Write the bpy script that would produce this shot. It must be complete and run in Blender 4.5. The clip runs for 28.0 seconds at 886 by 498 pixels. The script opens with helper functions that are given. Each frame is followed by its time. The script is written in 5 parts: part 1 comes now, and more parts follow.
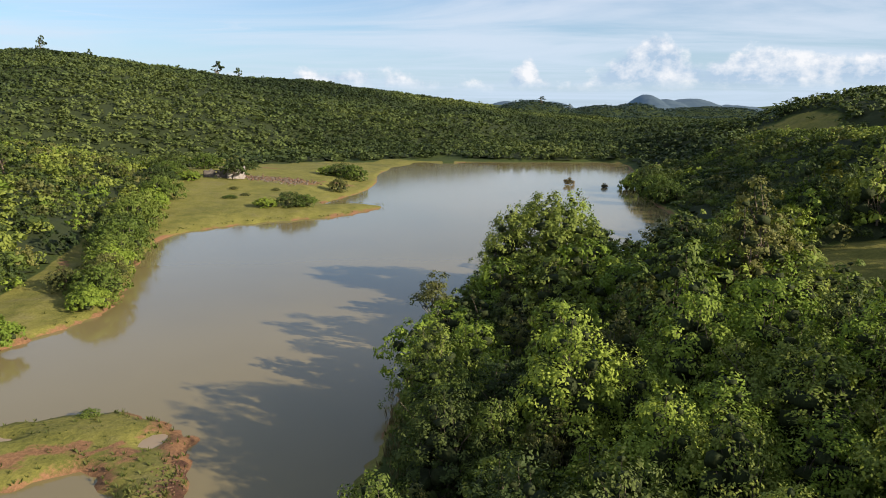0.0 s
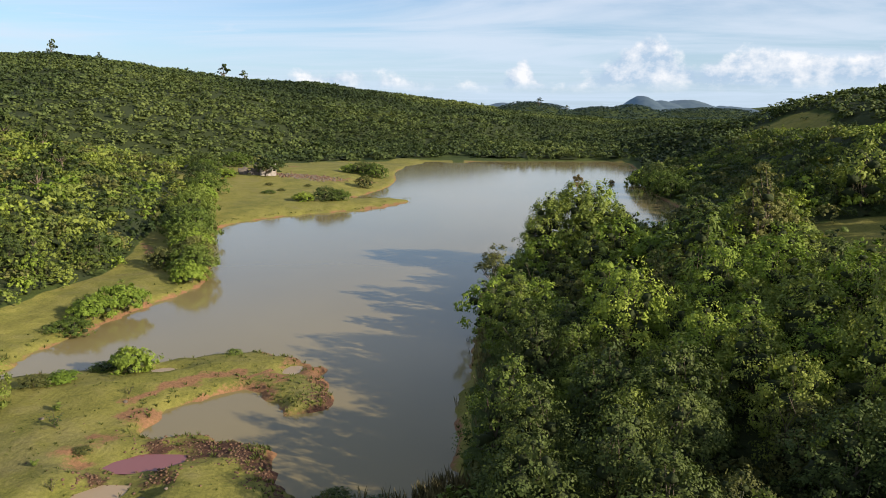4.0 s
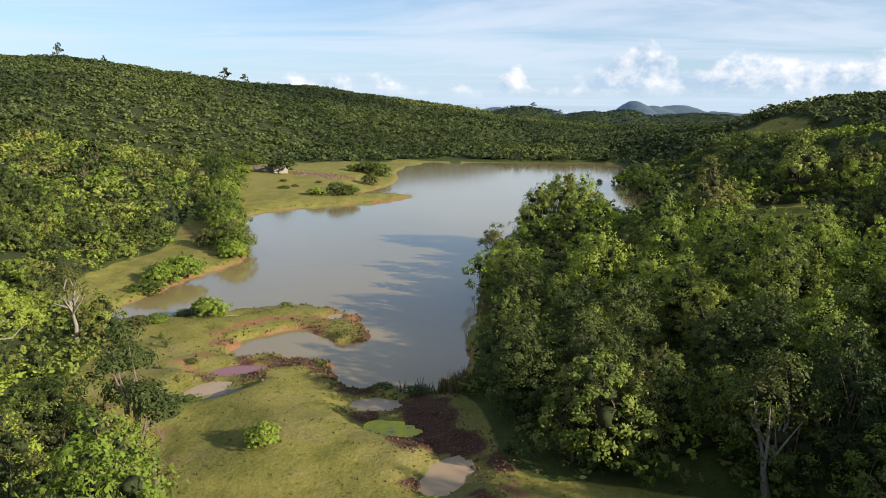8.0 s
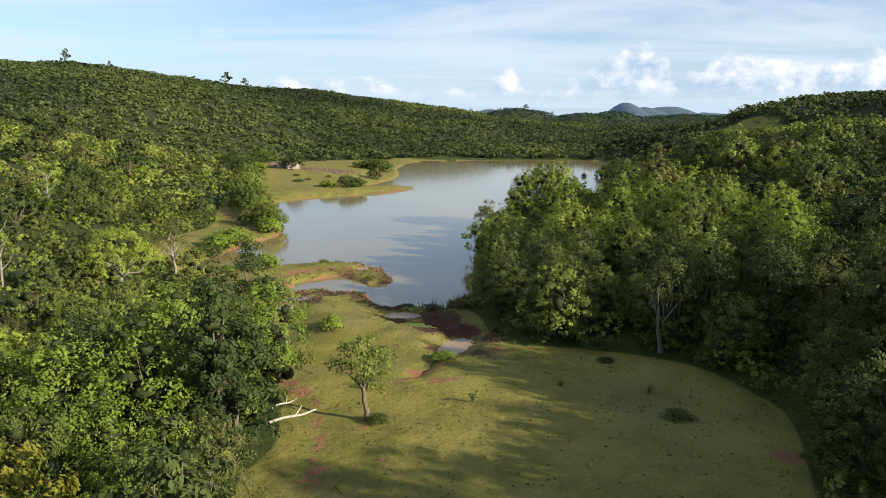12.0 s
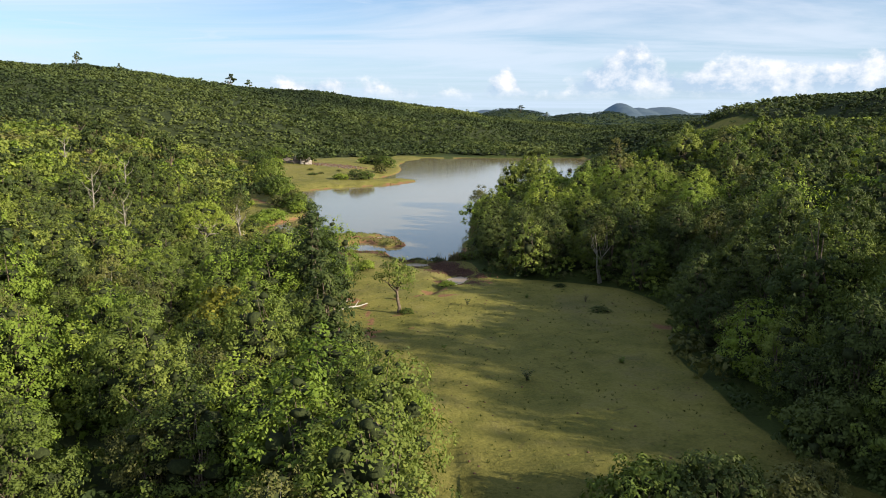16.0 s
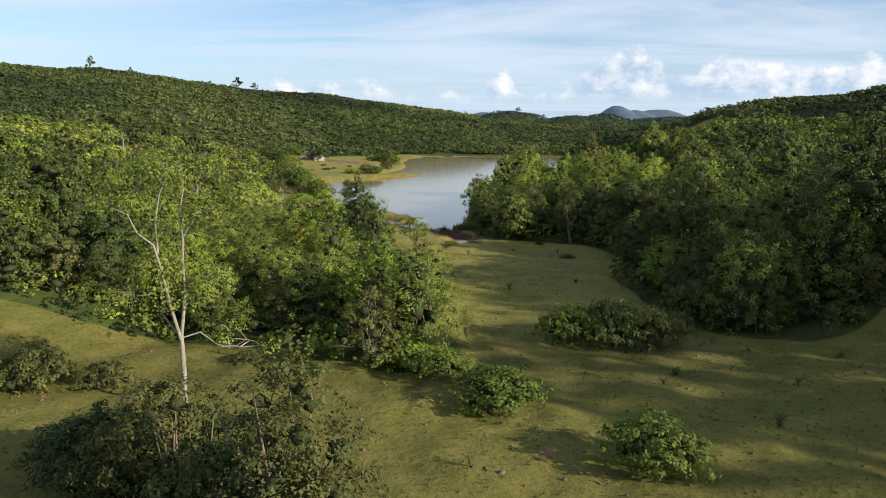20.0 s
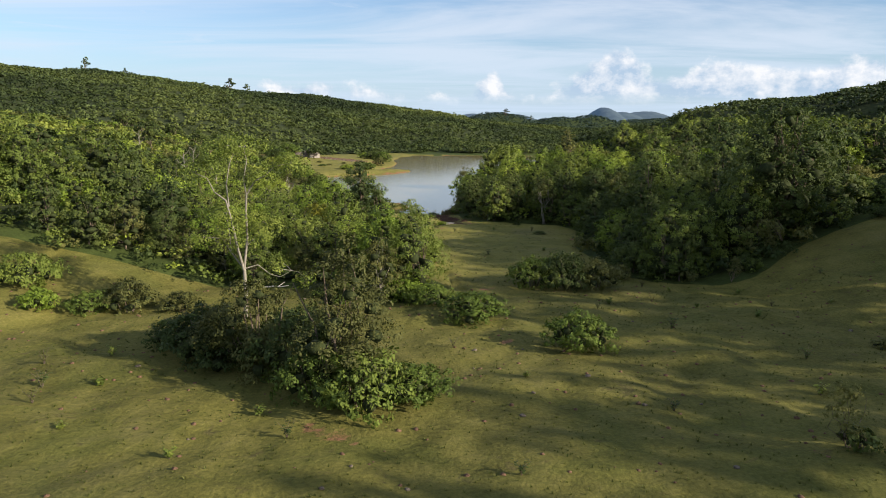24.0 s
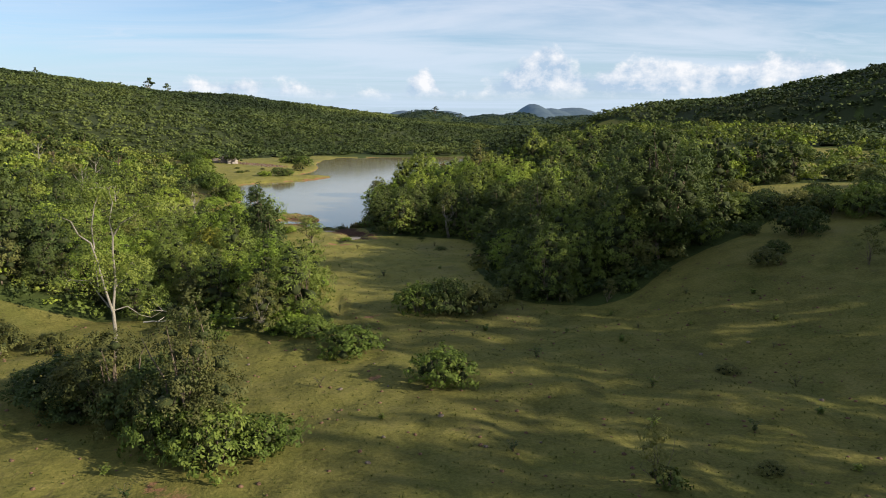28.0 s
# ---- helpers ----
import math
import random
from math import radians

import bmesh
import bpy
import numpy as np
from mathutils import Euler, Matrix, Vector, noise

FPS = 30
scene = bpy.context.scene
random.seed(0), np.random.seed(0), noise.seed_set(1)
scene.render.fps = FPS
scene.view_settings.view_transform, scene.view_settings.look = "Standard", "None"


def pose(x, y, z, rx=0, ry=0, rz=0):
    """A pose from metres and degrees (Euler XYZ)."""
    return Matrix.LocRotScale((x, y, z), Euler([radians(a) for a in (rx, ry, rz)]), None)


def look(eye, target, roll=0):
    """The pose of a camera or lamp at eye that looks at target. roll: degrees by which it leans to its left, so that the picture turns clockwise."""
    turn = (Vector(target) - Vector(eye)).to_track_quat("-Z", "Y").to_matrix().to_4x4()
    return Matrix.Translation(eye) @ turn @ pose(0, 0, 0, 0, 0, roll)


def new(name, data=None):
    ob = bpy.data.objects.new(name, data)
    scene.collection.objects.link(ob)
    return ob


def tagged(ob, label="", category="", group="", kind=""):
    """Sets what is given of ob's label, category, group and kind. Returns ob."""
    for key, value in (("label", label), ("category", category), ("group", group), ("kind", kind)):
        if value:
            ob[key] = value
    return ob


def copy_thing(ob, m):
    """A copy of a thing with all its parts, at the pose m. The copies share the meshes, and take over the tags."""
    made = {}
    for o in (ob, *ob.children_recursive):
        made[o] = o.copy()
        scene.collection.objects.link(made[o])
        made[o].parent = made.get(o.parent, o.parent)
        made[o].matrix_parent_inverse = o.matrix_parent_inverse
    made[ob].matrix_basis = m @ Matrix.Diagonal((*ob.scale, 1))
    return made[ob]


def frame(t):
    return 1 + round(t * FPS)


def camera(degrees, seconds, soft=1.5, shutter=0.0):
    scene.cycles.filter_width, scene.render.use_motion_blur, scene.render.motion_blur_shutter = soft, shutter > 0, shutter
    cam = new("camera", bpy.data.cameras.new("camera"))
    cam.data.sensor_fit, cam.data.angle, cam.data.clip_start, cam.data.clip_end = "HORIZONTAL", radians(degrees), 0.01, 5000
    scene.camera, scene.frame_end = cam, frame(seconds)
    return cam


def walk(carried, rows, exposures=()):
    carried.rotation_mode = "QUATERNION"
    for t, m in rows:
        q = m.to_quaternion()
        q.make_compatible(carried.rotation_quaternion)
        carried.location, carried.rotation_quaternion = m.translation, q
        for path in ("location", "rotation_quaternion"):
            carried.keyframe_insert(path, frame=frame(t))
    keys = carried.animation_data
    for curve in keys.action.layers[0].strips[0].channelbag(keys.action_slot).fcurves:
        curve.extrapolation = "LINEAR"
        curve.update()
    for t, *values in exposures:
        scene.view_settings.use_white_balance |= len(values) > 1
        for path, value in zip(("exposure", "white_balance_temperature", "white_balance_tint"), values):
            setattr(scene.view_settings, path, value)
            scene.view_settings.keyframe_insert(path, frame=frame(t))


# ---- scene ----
cam = camera(62.2, 28.0, soft=0.9)
PATH = [
    (0, (-2.0, -1.215, 16.252), (-2.03, 0.751, 15.883), 0.3),
    (0.5, (-2.572, -2.157, 16.306), (-2.601, -0.191, 15.936), 0.3),
    (1, (-3.21, -3.195, 16.304), (-3.237, -1.229, 15.935), 0.3),
    (1.5, (-3.906, -4.394, 16.299), (-3.931, -2.428, 15.931), 0.2),
    (2, (-4.611, -5.757, 16.226), (-4.635, -3.791, 15.86), 0.2),
    (2.5, (-5.35, -7.218, 16.162), (-5.373, -5.252, 15.797), 0.1),
    (3, (-6.037, -8.771, 16.199), (-6.057, -6.805, 15.834), 0.2),
    (3.5, (-6.614, -10.253, 16.138), (-6.632, -8.287, 15.773), 0.2),
    (5.5, (-7.376, -15.201, 16.118), (-7.386, -13.234, 15.755), 0.3),
    (6, (-7.605, -16.747, 16.077), (-7.611, -14.78, 15.714), 0.3),
    (6.5, (-7.819, -18.414, 16.036), (-7.822, -16.446, 15.676), 0.4),
    (7, (-7.966, -20.136, 15.963), (-7.967, -18.169, 15.604), 0.4),
    (7.5, (-8.117, -22.01, 15.923), (-8.117, -20.042, 15.567), 0.4),
    (8, (-8.283, -23.922, 15.839), (-8.282, -21.954, 15.485), 0.5),
    (8.5, (-8.42, -25.919, 15.796), (-8.418, -23.95, 15.442), 0.4),
    (9, (-8.567, -27.986, 15.734), (-8.562, -26.017, 15.382), 0.4),
    (9.5, (-8.668, -30.116, 15.671), (-8.662, -28.147, 15.321), 0.4),
    (10, (-8.752, -32.179, 15.584), (-8.745, -30.21, 15.234), 0.3),
    (10.5, (-8.901, -34.197, 15.436), (-8.892, -32.227, 15.087), 0.3),
    (11, (-9.006, -36.356, 15.3), (-8.994, -34.387, 14.952), 0.3),
    (11.5, (-9.146, -38.587, 15.22), (-9.132, -36.617, 14.873), 0.2),
    (12, (-9.247, -40.909, 15.175), (-9.231, -38.939, 14.828), 0.2),
    (12.5, (-9.321, -43.465, 15.223), (-9.302, -41.496, 14.876), 0.3),
    (14.5, (-9.66, -54.327, 15.408), (-9.634, -52.357, 15.062), 0.3),
    (15, (-9.844, -56.272, 15.311), (-9.818, -54.302, 14.966), 0.3),
    (15.5, (-9.886, -58.39, 15.172), (-9.862, -56.42, 14.826), 0.2),
    (16, (-10.063, -60.84, 15.089), (-10.037, -58.87, 14.743), 0.2),
    (16.5, (-10.21, -63.272, 14.988), (-10.183, -61.302, 14.643), 0.2),
    (17, (-10.353, -65.75, 14.911), (-10.325, -63.78, 14.567), 0.2),
    (17.5, (-10.51, -68.169, 14.808), (-10.482, -66.199, 14.466), 0.3),
    (18, (-10.578, -70.65, 14.744), (-10.551, -68.68, 14.403), 0.2),
    (18.5, (-10.738, -73.106, 14.671), (-10.71, -71.136, 14.33), 0.2),
    (19, (-10.912, -75.504, 14.552), (-10.883, -73.533, 14.213), 0.2),
    (19.5, (-11.115, -77.997, 14.451), (-11.084, -76.026, 14.113), 0.3),
    (20, (-11.233, -80.386, 14.38), (-11.202, -78.416, 14.041), 0.2),
    (20.5, (-11.393, -82.833, 14.265), (-11.362, -80.862, 13.927), 0.3),
    (21, (-11.529, -85.287, 14.161), (-11.498, -83.315, 13.824), 0.4),
    (21.5, (-11.657, -87.86, 14.106), (-11.627, -85.889, 13.769), 0.3),
    (23.5, (-11.959, -92.898, 13.725), (-11.898, -90.927, 13.39), 0.3),
    (24, (-11.557, -93.125, 13.701), (-11.496, -91.154, 13.366), 0.3),
    (24.5, (-10.775, -93.289, 13.657), (-10.716, -91.318, 13.323), 0.3),
    (25, (-9.752, -93.459, 13.622), (-9.693, -91.488, 13.288), 0.3),
    (25.5, (-8.561, -93.646, 13.638), (-8.503, -91.676, 13.302), 0.4),
    (26, (-7.869, -93.792, 13.651), (-7.812, -91.822, 13.311), 0.3),
    (26.5, (-7.731, -93.861, 14.133), (-7.665, -91.892, 13.79), 0.3),
    (27, (-7.668, -93.94, 14.832), (-7.585, -91.972, 14.488), 0.3),
    (27.5, (-7.653, -94.006, 15.575), (-7.481, -92.044, 15.23), 0.2),
    (28, (-7.685, -94.034, 16.288), (-7.448, -92.078, 15.943), 0.0),
]
walk(cam, [(t, look(eye, target, roll)) for t, eye, target, roll in PATH],
     [(0, 0.80), (6, 0.88), (12, 0.96), (17, 0.96), (20, 0.90), (25, 0.84), (28, 0.82)])

# ---- light ----
SUN_TO = Vector((0.88, -0.47, 0.0)).normalized()   # towards the sun, on the ground
SUN_EL = radians(20.5)
sun_dir = Vector((SUN_TO.x * math.cos(SUN_EL), SUN_TO.y * math.cos(SUN_EL), math.sin(SUN_EL)))
sun = new("sun", bpy.data.lights.new("sun", "SUN"))
sun.data.energy, sun.data.angle, sun.data.color = 5.0, radians(0.6), (1.0, 0.89, 0.72)
sun.matrix_world = look((0, 0, 200), Vector((0, 0, 200)) - sun_dir)


def node(nt, kind, inputs=None):
    n = nt.nodes.new(kind)
    for k, v in (inputs or {}).items():
        if isinstance(v, bpy.types.NodeSocket):
            nt.links.new(v, n.inputs[k])
        else:
            n.inputs[k].default_value = v
    return n



def math_node(nt, op, a, b=None, c=None, clamp=False):
    n = nt.nodes.new("ShaderNodeMath")
    n.operation, n.use_clamp = op, clamp
    for i, v in enumerate((a, b, c)):
        if v is None:
            continue
        if isinstance(v, bpy.types.NodeSocket):
            nt.links.new(v, n.inputs[i])
        else:
            n.inputs[i].default_value = v
    return n.outputs[0]


def ramp(nt, fac, stops):
    n = nt.nodes.new("ShaderNodeValToRGB")
    nt.links.new(fac, n.inputs[0])
    e = n.color_ramp.elements
    while len(e) < len(stops):
        e.new(0.5)
    for el, (p, col) in zip(e, stops):
        el.position = p
        el.color = (*col, 1.0) if len(col) == 3 else col
    return n.outputs[0]


def mix(nt, fac, a, b, blend="MIX"):
    n = nt.nodes.new("ShaderNodeMix")
    n.data_type, n.blend_type = "RGBA", blend
    for i, v in ((0, fac), (6, a), (7, b)):
        if isinstance(v, bpy.types.NodeSocket):
            nt.links.new(v, n.inputs[i])
        elif i == 0:
            n.inputs[0].default_value = v
        else:
            n.inputs[i].default_value = (*v, 1.0)
    return n.outputs[2]


def smooth_range(nt, v, a, b):
    n = nt.nodes.new("ShaderNodeMapRange")
    n.interpolation_type = "SMOOTHSTEP"
    nt.links.new(v, n.inputs[0])
    n.inputs[1].default_value, n.inputs[2].default_value = a, b
    return n.outputs[0]


def noise_tex(nt, vec, scale, detail=4.0, rough=0.55, out=0, distort=0.0):
    n = nt.nodes.new("ShaderNodeTexNoise")
    if vec is not None:
        nt.links.new(vec, n.inputs["Vector"])
    n.inputs["Scale"].default_value, n.inputs["Detail"].default_value = scale, detail
    n.inputs["Roughness"].default_value, n.inputs["Distortion"].default_value = rough, distort
    return n.outputs[out]


def sky_world():
    """Hazy afternoon sky with thin cirrus above and a bank of cumulus near the horizon."""
    w = bpy.data.worlds.new("sky")
    scene.world = w
    w.use_nodes = True
    nt = w.node_tree
    nt.nodes.clear()
    sky = nt.nodes.new("ShaderNodeTexSky")
    sky.sky_type, sky.sun_disc = "NISHITA", False
    sky.sun_elevation, sky.sun_rotation = SUN_EL, math.atan2(SUN_TO.x, SUN_TO.y)
    sky.altitude, sky.air_density, sky.dust_density, sky.ozone_density = 400, 1.0, 1.2, 1.5
    co = nt.nodes.new("ShaderNodeTexCoord").outputs["Generated"]
    sep = nt.nodes.new("ShaderNodeSeparateXYZ")
    nt.links.new(co, sep.inputs[0])
    x, y, z = sep.outputs
    # flat cloud-layer coordinates: direction divided by height above the horizon
    zz = math_node(nt, "MAXIMUM", math_node(nt, "ADD", z, 0.06), 0.02)
    flat = node(nt, "ShaderNodeCombineXYZ", {0: math_node(nt, "DIVIDE", x, zz), 1: math_node(nt, "DIVIDE", y, zz)}).outputs[0]
    stretch = node(nt, "ShaderNodeMapping", {0: flat, 2: (0, 0, 0.5), 3: (0.55, 1.0, 1.0)}).outputs[0]
    veil = smooth_range(nt, noise_tex(nt, stretch, 0.55, 7.0, 0.58, distort=0.6), 0.34, 0.66)
    wisp = smooth_range(nt, noise_tex(nt, stretch, 1.7, 8.0, 0.62, distort=1.0), 0.48, 0.75)
    cirrus = math_node(nt, "MAXIMUM", veil, math_node(nt, "MULTIPLY", wisp, 0.7), clamp=True)
    # cumulus: heaped tops over a soft base, in a belt above the horizon
    az = math_node(nt, "ARCTAN2", x, y)
    heap_vec = node(nt, "ShaderNodeCombineXYZ", {0: az, 1: math_node(nt, "MULTIPLY", z, 1.25)}).outputs[0]
    puff = noise_tex(nt, heap_vec, 24.0, 8.0, 0.60)
    toward = node(nt, "ShaderNodeMapping", {0: heap_vec, 1: (0.018, 0.010, 0.0)}).outputs[0]
    puff_lit = noise_tex(nt, toward, 24.0, 8.0, 0.60)
    top = math_node(nt, "MULTIPLY_ADD", noise_tex(nt, heap_vec, 6.0, 2.0, 0.5), 0.05, 0.008)
    side = math_node(nt, "ADD", 0.0, 0.0)
    for centre, wide, tall in HEAPS:
        d = math_node(nt, "DIVIDE", math_node(nt, "SUBTRACT", az, centre), wide)
        bump = math_node(nt, "EXPONENT", math_node(nt, "MULTIPLY", math_node(nt, "MULTIPLY", d, d), -1.0))
        top = math_node(nt, "MULTIPLY_ADD", bump, tall, top)
        side = math_node(nt, "MULTIPLY_ADD", math_node(nt, "MULTIPLY", bump, d), tall * 6.0, side)
    edge = math_node(nt, "SUBTRACT", math_node(nt, "MULTIPLY_ADD", math_node(nt, "SUBTRACT", puff, 0.5), 0.06, top), z)
    heap = smooth_range(nt, edge, -0.004, 0.012)
    base = smooth_range(nt, math_node(nt, "MULTIPLY_ADD", puff, 0.02, z), 0.034, 0.056)
    heap = math_node(nt, "MULTIPLY", heap, base)
    lit = math_node(nt, "MULTIPLY_ADD", math_node(nt, "SUBTRACT", puff, puff_lit), 3.4, 0.52)
    lit = math_node(nt, "ADD", lit, math_node(nt, "MULTIPLY_ADD", edge, -5.0, side), clamp=True)
    heap_col = mix(nt, lit, (3.7, 4.8, 6.2), (7.8, 7.8, 8.0))
    blue = mix(nt, 1.0, sky.outputs[0], SKY_GAIN, "MULTIPLY")
    col = mix(nt, math_node(nt, "MULTIPLY", cirrus, 0.72), blue, (6.1, 6.6, 7.5))
    haze = smooth_range(nt, z, 0.15, 0.0)
    col = mix(nt, math_node(nt, "MULTIPLY", haze, 0.7), col, (4.5, 5.8, 7.4))
    col = mix(nt, math_node(nt, "MULTIPLY", heap, 0.92), col, heap_col)
    bg = node(nt, "ShaderNodeBackground", {0: col, 1: 0.072})
    nt.links.new(bg.outputs[0], node(nt, "ShaderNodeOutputWorld").inputs[0])


# cumulus heads: bearing from north, half width, rise
HEAPS = [(0.42, 0.22, 0.008), (0.258, 0.034, 0.060), (0.205, 0.04, 0.024), (0.31, 0.03, 0.016), (0.380, 0.042, 0.050), (0.44, 0.03, 0.026), (0.51, 0.05, 0.032), (0.58, 0.05, 0.030), (0.097, 0.024, 0.036), (0.03, 0.03, 0.012), (-0.06, 0.04, 0.016), (-0.18, 0.05, 0.018), (0.95, 0.1, 0.04), (-0.8, 0.12, 0.03), (1.9, 0.2, 0.04), (-2.2, 0.2, 0.04)]
SKY_GAIN = (0.90, 1.05, 1.26)
sky_world()


# ---- materials ----
def material(name):
    m = bpy.data.materials.new(name)
    m.use_nodes = True
    nt = m.node_tree
    nt.nodes.clear()
    out = nt.nodes.new("ShaderNodeOutputMaterial")
    return m, nt, out


def principled(nt, out, col, rough=0.8, spec=0.3, bump=None, strength=0.3, dist=0.05, **extra):
    b = nt.nodes.new("ShaderNodeBsdfPrincipled")
    for key, v in (("Base Color", col), ("Roughness", rough), ("Specular IOR Level", spec), *extra.items()):
        if isinstance(v, bpy.types.NodeSocket):
            nt.links.new(v, b.inputs[key])
        else:
            b.inputs[key].default_value = (*v, 1.0) if isinstance(v, tuple) else v
    if bump is not None:
        bn = nt.nodes.new("ShaderNodeBump")
        bn.inputs["Strength"].default_value, bn.inputs["Distance"].default_value = strength, dist
        nt.links.new(bump, bn.inputs["Height"])
        nt.links.new(bn.outputs[0], b.inputs["Normal"])
    nt.links.new(b.outputs[0], out.inputs[0])
    return b


def leaf_material(name, dark, mid, light, patch=0.06, see=0.2, vary=1.0, drift=0.9):
    """Foliage: a tint per leaf, a tint per plant and a slow drift over the ground; light also passes through the leaf."""
    m, nt, out = material(name)
    geo = nt.nodes.new("ShaderNodeNewGeometry")
    info = nt.nodes.new("ShaderNodeObjectInfo")
    slow = noise_tex(nt, geo.outputs["Position"], patch, 2.0, 0.5)
    clump = noise_tex(nt, geo.outputs["Position"], patch * 6.0, 1.0, 0.5)
    f = math_node(nt, "MULTIPLY", geo.outputs["Random Per Island"], 0.22)
    f = math_node(nt, "MULTIPLY_ADD", info.outputs["Random"], 0.42 * vary, f)
    f = math_node(nt, "MULTIPLY_ADD", math_node(nt, "SUBTRACT", slow, 0.5), drift, f)
    f = math_node(nt, "MULTIPLY_ADD", math_node(nt, "SUBTRACT", clump, 0.5), 0.6 * vary, f)
    pad = noise_tex(nt, geo.outputs["Position"], patch * 22.0, 1.0, 0.5)
    f = math_node(nt, "MULTIPLY_ADD", math_node(nt, "SUBTRACT", pad, 0.5), 0.5 * vary, f)
    tint = nt.nodes.new("ShaderNodeAttribute")
    tint.attribute_name = "tint"
    f = math_node(nt, "MULTIPLY_ADD", tint.outputs["Fac"], 0.6 * vary, f)
    f = math_node(nt, "ADD", f, 0.25, clamp=True)
    col = ramp(nt, f, [(0.0, dark), (0.5, mid), (1.0, light)])
    b = nt.nodes.new("ShaderNodeBsdfPrincipled")
    nt.links.new(col, b.inputs["Base Color"])
    b.inputs["Roughness"].default_value, b.inputs["Specular IOR Level"].default_value = 0.6, 0.12
    tr = node(nt, "ShaderNodeBsdfTranslucent", {0: mix(nt, 1.0, col, (1.15, 1.25, 0.55), "MULTIPLY")})
    ms = node(nt, "ShaderNodeMixShader", {0: see, 1: b.outputs[0], 2: tr.outputs[0]})
    nt.links.new(ms.outputs[0], out.inputs[0])
    return m


LEAF = leaf_material("leaf_green", (0.043, 0.060, 0.014), (0.109, 0.144, 0.028), (0.212, 0.240, 0.047))
LEAF_BRIGHT = leaf_material("leaf_bright", (0.064, 0.106, 0.014), (0.149, 0.207, 0.028), (0.262, 0.308, 0.048))
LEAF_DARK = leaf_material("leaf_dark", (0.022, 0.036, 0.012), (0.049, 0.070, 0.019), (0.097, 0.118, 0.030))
LEAF_OLIVE = leaf_material("leaf_olive", (0.047, 0.052, 0.017), (0.095, 0.100, 0.030), (0.165, 0.160, 0.047))
LEAF_HILL = leaf_material("leaf_hill", (0.034, 0.049, 0.017), (0.068, 0.092, 0.027), (0.130, 0.154, 0.042), 0.011, 0.12, 0.7, 3.4)
LEAF_HILL_DARK = leaf_material("leaf_hill_dark", (0.022, 0.033, 0.013), (0.048, 0.066, 0.022), (0.096, 0.117, 0.032), 0.011, 0.12, 0.7, 3.4)
LEAF_RUST = leaf_material("leaf_rust", (0.07, 0.05, 0.025), (0.12, 0.085, 0.04), (0.19, 0.15, 0.06))
LEAF_RUST_DARK = leaf_material("leaf_dusky", (0.034, 0.040, 0.014), (0.070, 0.076, 0.024), (0.118, 0.118, 0.039))
# Haze of distance put into a blue-green leaf colour.
LEAF_FAR = leaf_material("leaf_hazed", (0.018, 0.034, 0.030), (0.034, 0.056, 0.046), (0.060, 0.085, 0.060))
LEAF_BUSH = leaf_material("leaf_bush", (0.032, 0.050, 0.010), (0.082, 0.118, 0.021), (0.160, 0.195, 0.038))
LEAF_YELLOW = leaf_material("leaf_yellow", (0.10, 0.11, 0.015), (0.20, 0.19, 0.025), (0.33, 0.29, 0.04))


def bark_material(name, a, b):
    m, nt, out = material(name)
    co = nt.nodes.new("ShaderNodeNewGeometry").outputs["Position"]
    n = noise_tex(nt, node(nt, "ShaderNodeMapping", {0: co, 3: (9, 9, 2.2)}).outputs[0], 1.6, 5.0, 0.6)
    principled(nt, out, ramp(nt, n, [(0.3, a), (0.7, b)]), 0.9, 0.2, n, 0.6, 0.03)
    return m


# Dark colour standing in for shade inside crowns and below the woods.
INNER_SHADE = bark_material("inner_shade", (0.016, 0.023, 0.007), (0.040, 0.050, 0.015))
BARK = bark_material("bark_brown", (0.07, 0.05, 0.035), (0.19, 0.15, 0.11))
BARK_PALE = bark_material("bark_pale", (0.12, 0.105, 0.08), (0.29, 0.265, 0.22))


def plain_material(name, a, b, scale=3.0, rough=0.9, strength=0.5, dist=0.03):
    m, nt, out = material(name)
    co = nt.nodes.new("ShaderNodeNewGeometry").outputs["Position"]
    n = noise_tex(nt, co, scale, 6.0, 0.62)
    principled(nt, out, ramp(nt, n, [(0.3, a), (0.7, b)]), rough, 0.2, n, strength, dist)
    return m

# ---- the lie of the land ----
def smooth(u):
    u = np.clip(u, 0.0, 1.0)
    return u * u * (3 - 2 * u)


def curve_through(points, closed=True, steps=5):
    """A smooth outline through the plan's corner points."""
    p = np.array(points, float)
    n = len(p)
    out = []
    for i in range(n if closed else n - 1):
        if closed:
            a, b, c, d = p[i - 1], p[i], p[(i + 1) % n], p[(i + 2) % n]
        else:
            a, b, c, d = p[max(i - 1, 0)], p[i], p[i + 1], p[min(i + 2, n - 1)]
        for t in np.arange(steps) / steps:
            out.append(0.5 * (2 * b + (c - a) * t + (2 * a - 5 * b + 4 * c - d) * t * t + (3 * b - a - 3 * c + d) * t ** 3))
    if not closed:
        out.append(p[-1])
    return np.array(out)


def edge_distance(x, y, line, closed=True):
    """Distance from points to a line of segments."""
    best = np.full(x.shape, 1e9)
    pts = np.vstack([line, line[:1]]) if closed else line
    for (ax, ay), (bx, by) in zip(pts[:-1], pts[1:]):
        dx, dy = bx - ax, by - ay
        t = np.clip(((x - ax) * dx + (y - ay) * dy) / (dx * dx + dy * dy + 1e-9), 0, 1)
        best = np.minimum(best, (x - ax - t * dx) ** 2 + (y - ay - t * dy) ** 2)
    return np.sqrt(best)


